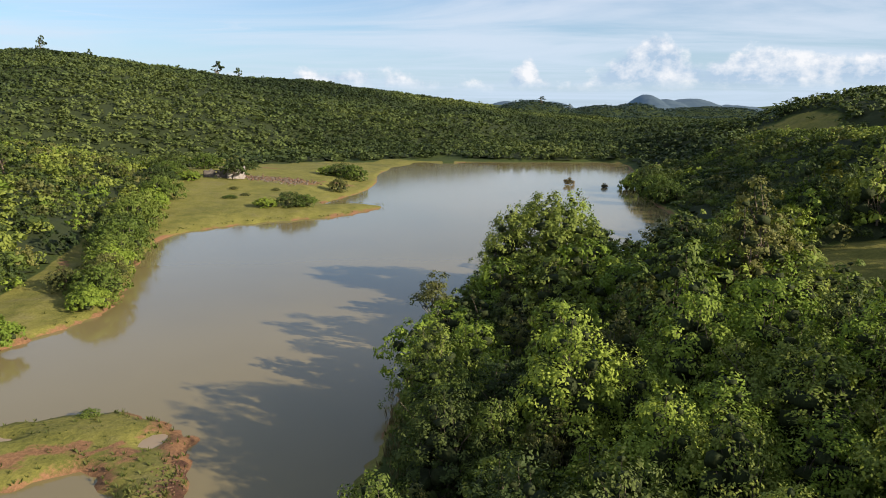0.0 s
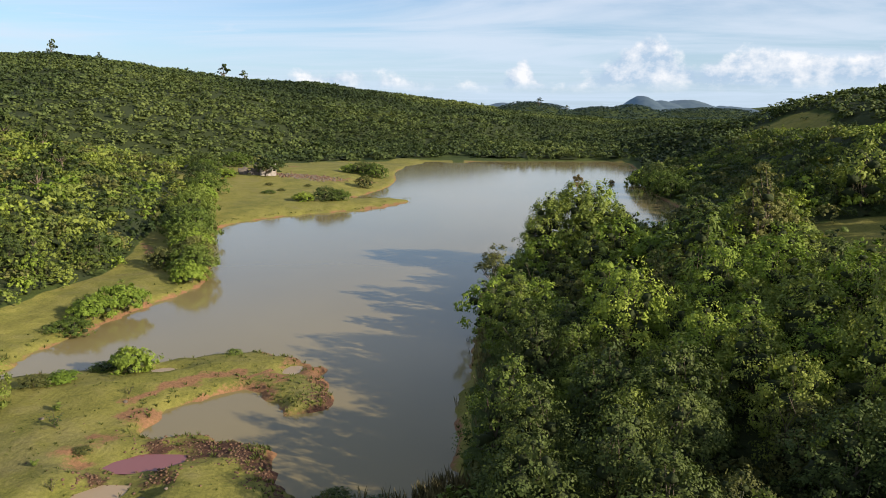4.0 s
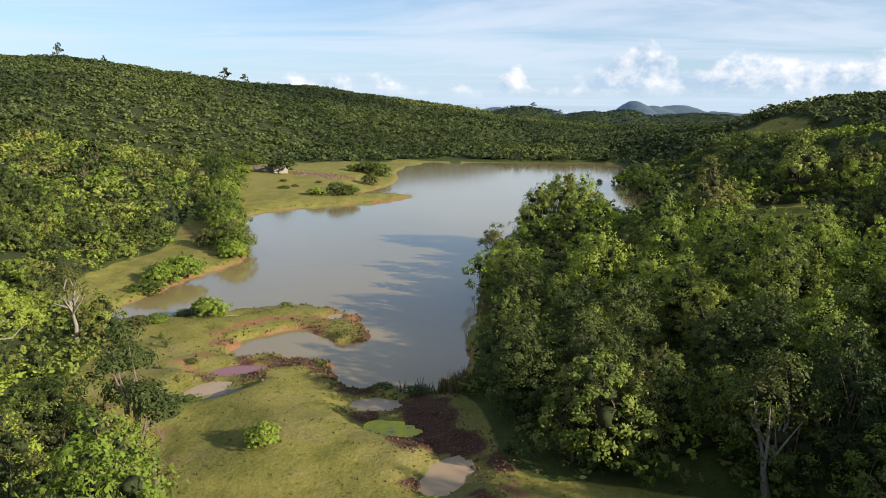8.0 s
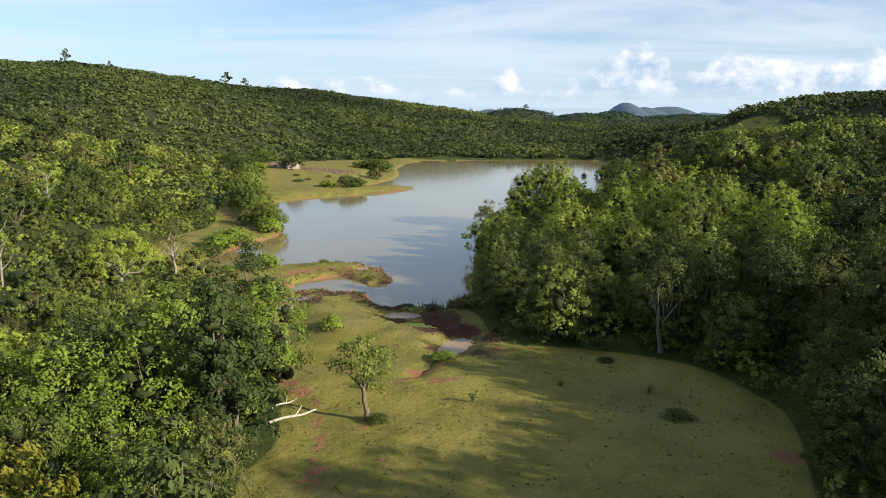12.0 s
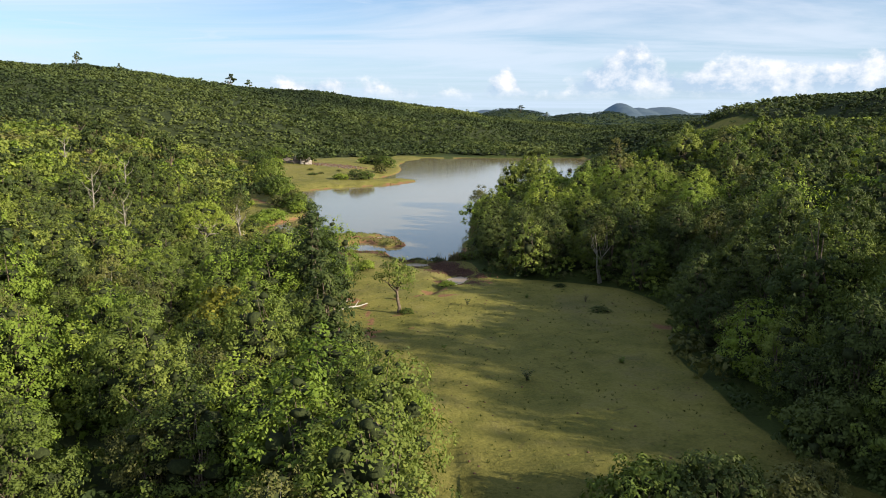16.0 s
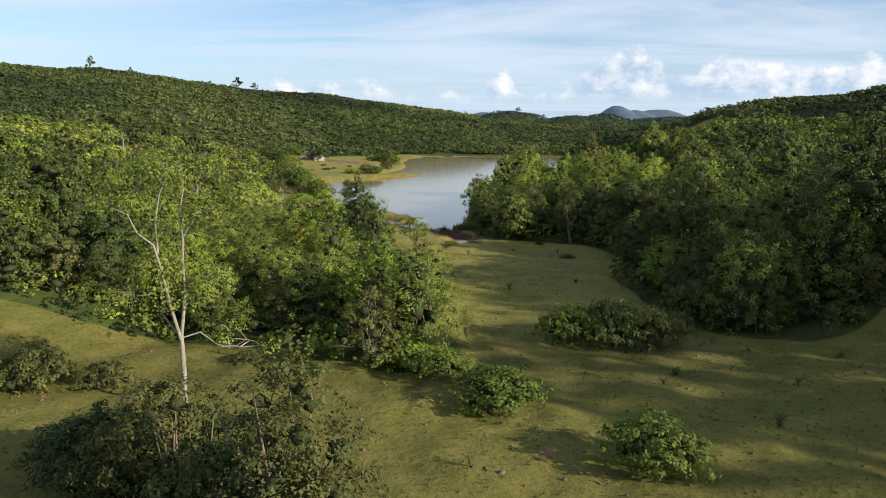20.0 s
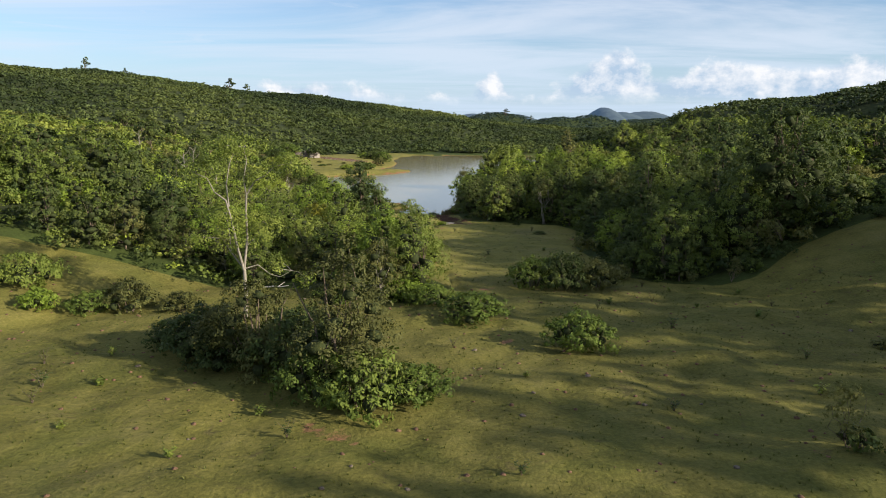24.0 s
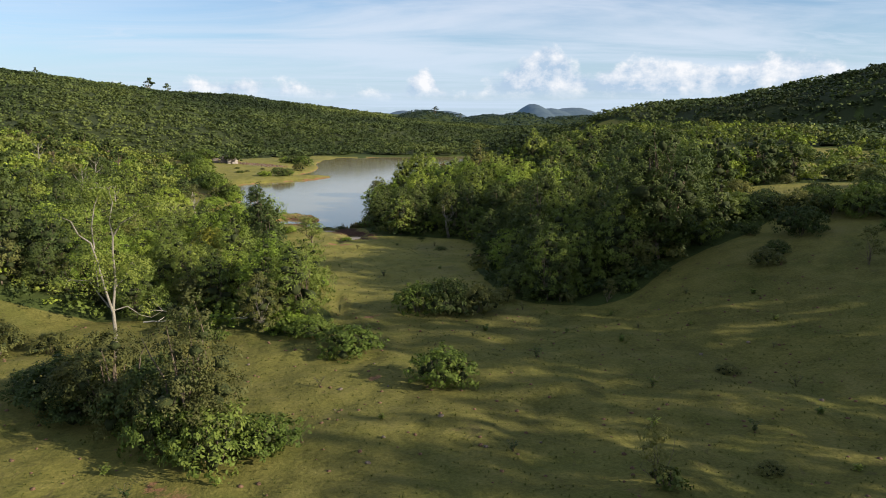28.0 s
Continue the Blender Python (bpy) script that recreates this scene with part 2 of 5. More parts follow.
def inside(x, y, poly):
    hit = np.zeros(x.shape, bool)
    for (ax, ay), (bx, by) in zip(poly, np.roll(poly, -1, 0)):
        if ay == by:
            continue
        hit ^= ((ay > y) != (by > y)) & (x < (bx - ax) * (y - ay) / (by - ay) + ax)
    return hit


def signed(x, y, poly):
    """Positive outside the outline, negative inside; far off only roughly."""
    out = np.full(x.shape, 400.0)
    lo, hi = poly.min(0) - 70, poly.max(0) + 70
    m = (x > lo[0]) & (x < hi[0]) & (y > lo[1]) & (y < hi[1])
    d = edge_distance(x[m], y[m], poly)
    out[m] = np.where(inside(x[m], y[m], poly), -d, d)
    return out


def waves(x, y, size, seed):
    """Cheap smooth noise between -1 and 1: a sum of crossed sines."""
    r = np.random.RandomState(seed)
    total = np.zeros(np.shape(x))
    for k in range(7):
        a = r.uniform(0, 2 * np.pi)
        f = 2 * np.pi / size * r.uniform(0.6, 1.7)
        total += np.sin(f * (x * np.cos(a) + y * np.sin(a)) + r.uniform(0, 6.3) + 1.3 * np.sin(f * 0.6 * (y * np.cos(a) - x * np.sin(a)) + k))
    return total / 4.0


WEST_SHORE = [(-34.2, 30.6), (-35.2, 34), (-34.4, 39), (-32.6, 47.5), (-30.4, 56.5), (-33.2, 66.5), (-37, 79), (-39.5, 92), (-34.8, 100.5),
              (-27.3, 107), (-20, 112), (-14.0, 124.6), (-18.4, 127.0), (-25.3, 126.6), (-23.6, 135.4), (-20.9, 147), (-19.9, 165), (-21.5, 184), (-20.3, 206)]
NORTH_SHORE = [(-9.9, 230), (15, 236), (33, 238), (50.5, 236), (48.6, 212), (44.5, 177), (36.7, 151), (34, 130), (33.3, 117), (30.7, 100), (24, 84), (14, 73)]
EAST_SHORE = [(4, 68), (-1.8, 61), (-3.9, 54), (-4.3, 47.5), (-5.2, 37.5), (-6.3, 27.4), (-6.9, 18.2), (-8.6, 16.2), (-11.3, 17.0), (-13.6, 17.2), (-15.2, 20)]
PENINSULA = [(-15.7, 21.6), (-18.8, 22.7), (-22.7, 23.2), (-21.8, 26.8), (-19.4, 29.4), (-17.6, 28.6), (-16.4, 27.2), (-15.6, 25.8), (-13.4, 27.2),
             (-14.3, 30), (-15.6, 33.6), (-19, 35.6), (-22.9, 35.2), (-28, 33.0)]
LAKE = curve_through(WEST_SHORE + NORTH_SHORE + EAST_SHORE + PENINSULA)

LEFT_RIDGE = np.array([(-900, 250, 64), (-420, 350, 55), (-255, 420, 46), (-159, 500, 35.5), (-62, 611, 20), (30, 700, 4), (160, 800, 1)], float)
RIGHT_RIDGE = np.array([(60, 520, 2), (105, 340, 6), (170, 250, 26), (255, 160, 48), (340, 20, 60), (420, -200, 66)], float)


def ridge_height(x, y, ridge, width, foot_rise=5.0):
    top = np.zeros(x.shape)
    for (ax, ay, az), (bx, by, bz) in zip(ridge[:-1], ridge[1:]):
        dx, dy = bx - ax, by - ay
        t = np.clip(((x - ax) * dx + (y - ay) * dy) / (dx * dx + dy * dy), 0, 1)
        d = np.hypot(x - ax - t * dx, y - ay - t * dy)
        u = np.clip(1 - d / width, 0, 1)
        top = np.maximum(top, (az + (bz - az) * t) * u * (1.45 - 0.45 * u * u) * smooth(u * foot_rise))
    return top


def foot(y, ys, xs):
    return np.interp(y, ys, xs)


def height(x, y):
    """The ground's height over the plan: lawn, banks, lake bed, side hills, ridges and the far hills."""
    x, y = np.asarray(x, float), np.asarray(y, float)
    d = signed(x, y, LAKE)
    z = 0.75 + 0.021 * np.clip(-y - 5, 0, 120)
    # hills at both sides of the valley
    fr = foot(y, (-140, -90, -60, -38, -20, 0, 10, 30, 60, 100, 150, 240, 320), (40, 26, 18, 11, 8, 8, 0, -4, -2, 30, 36, 48, 60))
    u = np.clip((x - fr) / np.interp(y, (-70, -45, -5, 20, 30, 90), (62.0, 48.0, 42.0, 55.0, 62.0, 40.0)), 0, 1)
    z = z + np.interp(y, (-60, 20, 50, 90, 150, 240), (8.0, 7.5, 9.5, 13.0, 10.0, 7.0)) * u * (1.5 - 0.5 * u * u)
    fl = foot(y, (-140, -60, -35, 0, 30, 60, 90, 120, 160, 200, 260), (45, 40, 26, 26, 38, 42, 46, 56, 72, 95, 120))
    u = np.clip((-x - fl) / 75.0, 0, 1)
    z = z + 13.0 * u * (1.5 - 0.5 * u * u) * (1 - 0.75 * smooth((y - 150) / 110.0)) * (1 - 0.55 * smooth((-y - 20) / 60.0))
    # wooded rise beyond the upper pasture, out of view, added to shade it
    z = z + 9.0 * np.exp(-(((x - 55) * 0.88 - (y + 88) * 0.47) / 20) ** 2 - (((x - 55) * 0.47 + (y + 88) * 0.88) / 50) ** 2)
    # mound on the lawn beside the pond
    z = z + 0.55 * np.exp(-((x + 15.5) / 3.6) ** 2 - ((y - 11.5) / 5.0) ** 2)
    # rise of the meadow behind the western shore
    z = z + 3.1 * np.exp(-((x + 60) / 26) ** 2 - ((y - 152) / 34) ** 2)
    z = np.maximum(z, ridge_height(x, y, LEFT_RIDGE, 275))
    z = np.maximum(z, ridge_height(x, y, RIGHT_RIDGE, 115, 2.0))
    for cx, cy, top, sx, sy in FAR_HILLS:
        z = np.maximum(z, top * np.exp(-((x - cx) / sx) ** 2 - ((y - cy) / sy) ** 2))
    far = smooth((np.hypot(x, y - 40) - 60) / 250)
    z = z + far * (1.6 * waves(x, y, 90, 3) + 0.7 * waves(x, y, 33, 4))
    near = 1 - far
    rough = smooth((-y - 36) / 8.0)
    z = z + near * ((0.10 + 0.07 * rough) * waves(x, y, 9, 5) + (0.045 + 0.04 * rough) * waves(x, y, 3.1, 6))
    # small hollows and hummocks of the pasture
    for cx, cy, r, h in HUMMOCKS:
        z = z + h * np.exp(-((x - cx) ** 2 + (y - cy) ** 2) / (r * r))
    for line, w, depth in GULLIES:
        z = z - depth * np.exp(-(edge_distance(x, y, line, False) / w) ** 2)
    # banks: a worn step at the shore, then up to the land; the bed falls away under water
    dd = d + 0.35 * waves(x, y, 3.0, 8) * near + 0.16 * waves(x, y, 1.1, 9) * near
    bank = np.where(dd > 0, 0.02 + 0.32 * smooth(dd / 0.45) + 0.06 * dd + 0.010 * dd * dd, np.maximum(dd * 0.45, -2.0))
    z = np.where(dd < 30, np.minimum(z, bank), z)
    for (cx, cy, rx, ry, turn, level, _) in PUDDLES:
        c, s = math.cos(turn), math.sin(turn)
        px, py = (x - cx) * c + (y - cy) * s, (y - cy) * c - (x - cx) * s
        q = np.sqrt((px / rx) ** 2 + (py / ry) ** 2) + 0.10 * waves(x, y, 1.5, 12)
        z = z + (np.minimum(z, level + 0.10) - z) * smooth((2.7 - q) / 1.1)
        z = z + (np.minimum(z, level - 0.16) - z) * smooth((1.35 - q) / 0.45)
    return z


FAR_HILLS = [(105, 1050, 30, 75, 160), (30, 1080, 22, 90, 160), (215, 1100, 24, 70, 160), (265, 1120, 28, 45, 160), (420, 1250, 24, 130, 160), (-60, 1500, 38, 300, 200), (1100, 2300, 40, 400, 300), (-900, 1600, 60, 600, 300)]
HUMMOCKS = [(3.6, -57.2, 1.7, 0.5), (1.9, -58.4, 1.0, -0.25), (10.5, -47.5, 1.2, 0.35), (8.5, -61.5, 1.4, 0.25), (2.5, -49, 1.6, -0.35), (6.5, -47.5, 2.4, 0.35), (1.2, -50.5, 2.5, 0.22), (9, -52, 2.0, 0.22), (-21, -47, 3.0, 0.2), (13, -60, 3.0, 0.3), (8, -66, 1.8, -0.2),
            (-4, -60, 3.5, 0.12), (16, -48, 2.6, 0.3), (21, -55, 3.0, -0.25), (-8, -30, 4.0, -0.12), (0, -14, 4.0, 0.18), (-8, -20, 3.0, 0.15)]
GULLIES = [(curve_through([(-7.4, 7.5), (-9, 4.5), (-9.6, 2.0), (-10.5, -0.5)], False), 0.5, 0.4),
           (curve_through([(-9.4, -31), (-9.2, -33.5), (-9.0, -36.5), (-8.6, -39)], False), 0.35, 0.35),
           (curve_through([(-24, 14), (-21.6, 9), (-20.3, 4.5), (-19.6, 2)], False), 0.35, 0.22)]
# centre, half axes, turn, water level, kind of water
PUDDLES = [(-20.9, 19.9, 1.6, 0.75, 0.25, 0.16, "red"), (-21.9, 16.6, 1.3, 0.75, 0.9, 0.18, "brown"), (-20.6, 15.6, 1.2, 0.55, 0.9, 0.18, "dark"),
           (-11.9, 14.6, 1.2, 0.8, 0.0, 0.12, "brown"), (-10.8, 11.4, 1.35, 0.8, -0.5, 0.14, "algae"), (-8.0, 6.2, 0.85, 1.7, -0.35, 0.30, "brown"),
           (-16.7, 32.3, 0.55, 0.7, 0.0, 0.2, "brown"), (-24.6, 32.0, 0.8, 0.45, 0.0, 0.25, "brown"), (-31, 124.5, 2.0, 0.6, 0.1, 0.3, "pale")]

# ground sheet: close mesh in the valley, wider cells towards the horizon
def spread(lo, hi, step, reach, grow=1.16):
    mid = list(np.arange(lo, hi + 1e-6, step))
    out, s, v = [], step, lo
    while v > -reach:
        s *= grow
        v -= s
        out.append(v)
    up, s, v = [], step, hi
    while v < reach:
        s *= grow
        v += s
        up.append(v)
    return np.array(out[::-1] + mid + up)


def sheet(name, xs, ys, fn, mat, smooth_shade=True):
    gx, gy = np.meshgrid(xs, ys)
    v = np.stack([gx, gy, fn(gx, gy)], -1).reshape(-1, 3)
    n, w = len(ys), len(xs)
    i = (np.arange(n - 1)[:, None] * w + np.arange(w - 1)).ravel()
    f = np.stack([i, i + 1, i + w + 1, i + w], -1)
    return mesh_from(name, v, f, mat, smooth_shade)


def mesh_from(name, v, f, mat, smooth_shade=False, mat_index=None):
    """A mesh from arrays of corners and of four-cornered faces."""
    me = bpy.data.meshes.new(name)
    me.vertices.add(len(v))
    me.vertices.foreach_set("co", np.ascontiguousarray(v, np.float32).ravel())
    k = f.shape[1]
    me.loops.add(f.size)
    me.loops.foreach_set("vertex_index", np.ascontiguousarray(f, np.int32).ravel())
    me.polygons.add(len(f))
    me.polygons.foreach_set("loop_start", np.arange(0, f.size, k, dtype=np.int32))
    me.polygons.foreach_set("loop_total", np.full(len(f), k, np.int32))
    for m in (mat if isinstance(mat, (list, tuple)) else [mat]):
        me.materials.append(m)
    if smooth_shade:
        me.polygons.foreach_set("use_smooth", np.ones(len(f), bool))
    if mat_index is not None:
        me.polygons.foreach_set("material_index", np.ascontiguousarray(mat_index, np.int32))
    me.update(calc_edges=True)
    return me


def ground_material():
    """Short grazed grass, dimmed on the upper pasture, with dry and bare patches, red earth at banks, paths and trodden
    places, mud by the ponds.
    """
    m, nt, out = material("ground_grass")
    geo = nt.nodes.new("ShaderNodeNewGeometry")
    co = geo.outputs["Position"]
    a = noise_tex(nt, co, 0.09, 4.0, 0.6)
    b = noise_tex(nt, co, 0.55, 5.0, 0.62)
    c = noise_tex(nt, co, 6.0, 6.0, 0.7)
    g = math_node(nt, "MULTIPLY_ADD", c, 0.5, math_node(nt, "MULTIPLY", b, 0.5))
    grass = ramp(nt, g, [(0.33, (0.104, 0.102, 0.024)), (0.5, (0.182, 0.166, 0.039)), (0.68, (0.256, 0.222, 0.062))])
    dry = ramp(nt, c, [(0.3, (0.10, 0.09, 0.036)), (0.7, (0.19, 0.165, 0.07))])
    col = mix(nt, math_node(nt, "MULTIPLY", smooth_range(nt, math_node(nt, "MULTIPLY_ADD", b, 0.45, math_node(nt, "MULTIPLY", a, 0.55)), 0.47, 0.66), 0.75), grass, dry)
    # Trampled grass colour, also darkened for the dim light on the upper pasture.
    worn_dim = ramp(nt, g, [(0.33, (0.050, 0.048, 0.012)), (0.5, (0.101, 0.095, 0.023)), (0.68, (0.165, 0.146, 0.042))])
    at = nt.nodes.new("ShaderNodeAttribute")
    at.attribute_name = "soil"
    col = mix(nt, math_node(nt, "MULTIPLY", at.outputs["Alpha"], 0.9), col, worn_dim)
    lush = math_node(nt, "MULTIPLY", smooth_range(nt, noise_tex(nt, co, 0.21, 5.0, 0.62, distort=0.8), 0.46, 0.64), 0.32)
    col = mix(nt, lush, col, ramp(nt, c, [(0.3, (0.030, 0.046, 0.008)), (0.7, (0.078, 0.098, 0.018))]))
    scuffed = math_node(nt, "MULTIPLY", smooth_range(nt, noise_tex(nt, co, 0.8, 6.0, 0.7, distort=1.2), 0.58, 0.72), 0.6)
    col = mix(nt, scuffed, col, ramp(nt, c, [(0.3, (0.055, 0.042, 0.020)), (0.7, (0.110, 0.084, 0.042))]))
    earth = ramp(nt, c, [(0.3, (0.13, 0.070, 0.036)), (0.7, (0.27, 0.142, 0.072))])
    mud = ramp(nt, c, [(0.3, (0.035, 0.020, 0.014)), (0.7, (0.10, 0.050, 0.032))])
    sep = nt.nodes.new("ShaderNodeSeparateColor")
    nt.links.new(at.outputs["Color"], sep.inputs[0])
    rag = math_node(nt, "MULTIPLY_ADD", b, 0.7, math_node(nt, "MULTIPLY_ADD", c, 0.5, -0.6))
    e = smooth_range(nt, math_node(nt, "ADD", sep.outputs[0], rag), 0.42, 0.62)
    col = mix(nt, e, col, earth)
    e = smooth_range(nt, math_node(nt, "ADD", sep.outputs[1], rag), 0.42, 0.62)
    col = mix(nt, e, col, mud)
    # floor of the woods: leaf litter and undergrowth
    litter = ramp(nt, g, [(0.3, (0.026, 0.036, 0.010)), (0.55, (0.050, 0.068, 0.016)), (0.75, (0.085, 0.098, 0.030))])
    col = mix(nt, smooth_range(nt, math_node(nt, "ADD", sep.outputs[2], math_node(nt, "MULTIPLY", rag, 0.6)), 0.4, 0.6), col, litter)
    principled(nt, out, col, 0.95, 0.12, math_node(nt, "MULTIPLY_ADD", noise_tex(nt, co, 2.2, 5.0, 0.65), 1.2, g), 0.6, 0.12)
    return m


def dent(x, y, cx, cy, r):
    return np.exp(-((x - cx) ** 2 + (y - cy) ** 2) / (r * r))


BARE = [(-12.6, -7.6, 1.1), (-14.3, -12.5, 0.9), (-14.2, -17, 1.2), (-12.5, -25.3, 1.3), (-10.8, -27.0, 1.0), (-11.5, -12, 0.8), (6.5, -11.5, 1.5), (-6.6, -38.8, 1.0), (-15.5, -66.2, 0.9), (-14.6, -67.0, 0.7),
        (-7.0, -53.6, 0.8), (-5.2, 4.2, 1.0), (-10.2, 0.5, 1.2), (-9.0, -1.5, 0.9), (-24.5, 9.5, 1.6), (-22.6, 13.5, 0.9), (-17, 33.5, 1.3), (-15.3, 31.5, 1.1), (-21.5, 30.6, 1.0),
        (-23.3, 25.0, 1.4), (-24.2, 19.8, 1.5), (-23.6, 22, 1.3), (-37, 68, 1.6), (-60, 145, 5), (-32, 146, 5), (-26, 152, 5), (-48, 178, 6), (16, -30, 1.0)]
TRACKS = [(curve_through([(-26, 12), (-21.6, 9), (-20.2, 4.5), (-19.4, 1), (-15.6, -5), (-14.6, -9), (-14.2, -14)], False), 0.45),
          (curve_through([(-24.6, 26), (-23.2, 28.5), (-20.0, 31.0), (-16.8, 30.4)], False), 0.6),
          (curve_through([(-36, 62), (-40, 68), (-43, 74)], False), 0.6), (curve_through([(-13, -3), (-10.5, -1), (-8, 3)], False), 0.4)]
MUD = [(-16.2, 20.2, 1.1), (-14.8, 18.4, 1.2), (-13.2, 16.2, 1.2), (-18.5, 21.4, 1.4), (-21.0, 21.4, 0.9), (-19.6, 18.2, 0.9), (-22.6, 18.0, 0.9), (-9.6, 14.6, 1.8), (-8.6, 12.0, 1.7), (-9.6, 9.0, 1.4),
       (-7.4, 9.0, 1.4), (-9.4, 5.0, 0.8), (-12.6, 12.6, 0.9), (-13.8, 27.6, 1.0), (-14.2, 29.6, 0.8), (-5.6, 6.8, 1.3), (-6.6, 3.4, 0.9), (-14.2, 25.9, 0.7)]


def soil(x, y):
    d = signed(x, y, LAKE)
    red = (0.62 + 0.2 * waves(x, y, 14, 25)) * np.exp(-np.maximum(d - 0.1, 0) / 0.5) * (d > -3)
    red = np.maximum(red, 1.1 * np.exp(-np.maximum(d, 0) / 1.3) * dent(x, y, -17, 32, 5.5))
    red = np.maximum(red, 0.85 * np.exp(-np.maximum(d, 0) / 1.3) * dent(x, y, -22, 114, 16))
    wx, wy = x + 0.55 * waves(x, y, 2.6, 21) + 0.25 * waves(x, y, 1.1, 22), y + 0.55 * waves(x, y, 2.4, 23) + 0.25 * waves(x, y, 1.2, 24)
    for cx, cy, r in BARE:
        red = np.maximum(red, 0.70 * dent(wx, wy, cx, cy, r))
    for line, w in TRACKS:
        red = np.maximum(red, 0.72 * np.exp(-(edge_distance(wx, wy, line, False) / w) ** 2))
    mud = np.zeros(x.shape)
    for cx, cy, r in MUD:
        mud = mud + 0.7 * dent(wx, wy, cx, cy, r * 1.15)
    return red, np.minimum(mud, 0.9), woods(x, y)


# clearings: outlines of the grassland between the woods
LAWN = curve_through([(-34, 31), (-31, 24), (-29, 14), (-24, 6), (-19, 0), (-16.5, -9), (-17, -15), (-14.3, -26), (-11.5, -33), (-9.5, -40), (-13, -43.5), (-20, -39.5), (-30, -37.5), (-42, -37), (-60, -42),
                      (-75, -70), (-60, -120), (0, -150), (40, -125), (50, -90), (53, -55), (68, -16), (46, -7), (33, -27), (21, -33), (13, -38.5), (6, -35), (4.8, -26), (4.8, -17), (7.5, -9), (8, -4), (4.5, 2.5), (-1, 4.5), (-5, 6),
                      (-6.5, 14), (-10, 20), (-20, 38)])
WEST_STRIP = curve_through([(-33, 30), (-40, 36), (-41.5, 48), (-40.5, 60), (-44, 75), (-46, 84), (-49, 98), (-52, 118), (-62, 134), (-66, 160), (-62, 190), (-44, 222), (-20, 236), (-5, 232), (-10, 190), (-8, 130), (-18, 108), (-36, 92),
                            (-26, 55)])
EAST_GLADES = [(25, 44, 9, 7), (18.5, 31, 8, 5), (46, -14, 19, 10), (57, 10, 20, 8), (33.5, -21, 8, 5), (70, -4, 16, 10), (62, 18, 26, 18), (80, 45, 26, 14), (64, 62, 12, 5), (78, 150, 24, 12), (92, 205, 14, 8), (16, 239, 60, 5), (100, 226, 18, 20), (128, 262, 40, 9)]


def woods(x, y):
    """1 in the woods, 0 on grassland."""
    w = np.minimum(smooth((signed(x, y, LAWN) + 0.6) / 1.2), smooth((signed(x, y, WEST_STRIP) + 0.8) / 1.6))
    w = w * (signed(x, y, LAKE) > 0.6)
    for cx, cy, rx, ry in EAST_GLADES:
        w = w * smooth(np.sqrt(((x - cx) / rx) ** 2 + ((y - cy) / ry) ** 2) / 0.5 - 1.0)
    return w


def grazed(x, y):
    """How closely the cattle have grazed and trampled, and dimness painted with it: most on the upper pasture, least on
    the wet flats by the lake.
    """
    return np.clip(smooth((-y - 24) / 18.0) * (y > -200) * 0.85 + 0.18 * waves(x, y, 22, 27), 0, 1)


GROUND = ground_material()
xs, ys = spread(-42, 34, 0.5, 4300, 1.07), spread(-88, 60, 0.5, 4400, 1.06)
ground_mesh = sheet("ground", xs, ys, height, GROUND)
gx, gy = np.meshgrid(xs, ys)
soils = np.stack(soil(gx.ravel(), gy.ravel()) + (grazed(gx.ravel(), gy.ravel()),), -1)
layer = ground_mesh.color_attributes.new("soil", "FLOAT_COLOR", "POINT")
layer.data.foreach_set("color", soils.astype(np.float32).ravel())
ground = tagged(new("ground", ground_mesh), "grazed green pasture with red earth banks and hills", "ground", kind="structure")


def ground_z(x, y):
    return float(height(np.array([x]), np.array([y]))[0])


def water_material(name, body, rough=0.06, ripple=0.25):
    m, nt, out = material(name)
    co = nt.nodes.new("ShaderNodeNewGeometry").outputs["Position"]
    slow = noise_tex(nt, co, 0.05, 3.0, 0.5)
    col = mix(nt, slow, tuple(v * 0.85 for v in body), tuple(min(1.0, v * 1.15) for v in body))
    fine = noise_tex(nt, node(nt, "ShaderNodeMapping", {0: co, 3: (1.0, 2.2, 1.0)}).outputs[0], 2.2, 3.0, 0.5)
    principled(nt, out, col, rough, 0.6, fine, ripple, 0.012, IOR=1.33)
    return m


WATER = water_material("lake_water", (0.205, 0.160, 0.070), 0.10, 0.05)
lake_me = sheet("water", np.linspace(-50, 62, 57), np.linspace(10, 246, 119), lambda x, y: np.zeros(x.shape), WATER)
tagged(new("water", lake_me), "still brown-green lake water reflecting the sky", "water", kind="structure")


# far hills beyond the valley: haze painted as blue tint and faint glow
m, nt, out = material("distant_hill_haze")
b = nt.nodes.new("ShaderNodeBsdfPrincipled")
co = nt.nodes.new("ShaderNodeNewGeometry").outputs["Position"]
nt.links.new(ramp(nt, noise_tex(nt, co, 0.03, 5.0, 0.65), [(0.35, (0.020, 0.032, 0.034)), (0.65, (0.040, 0.056, 0.052))]), b.inputs["Base Color"])
b.inputs["Roughness"].default_value = 1.0
b.inputs["Emission Color"].default_value, b.inputs["Emission Strength"].default_value = (0.018, 0.036, 0.066, 1.0), 1.0
nt.links.new(b.outputs[0], out.inputs[0])


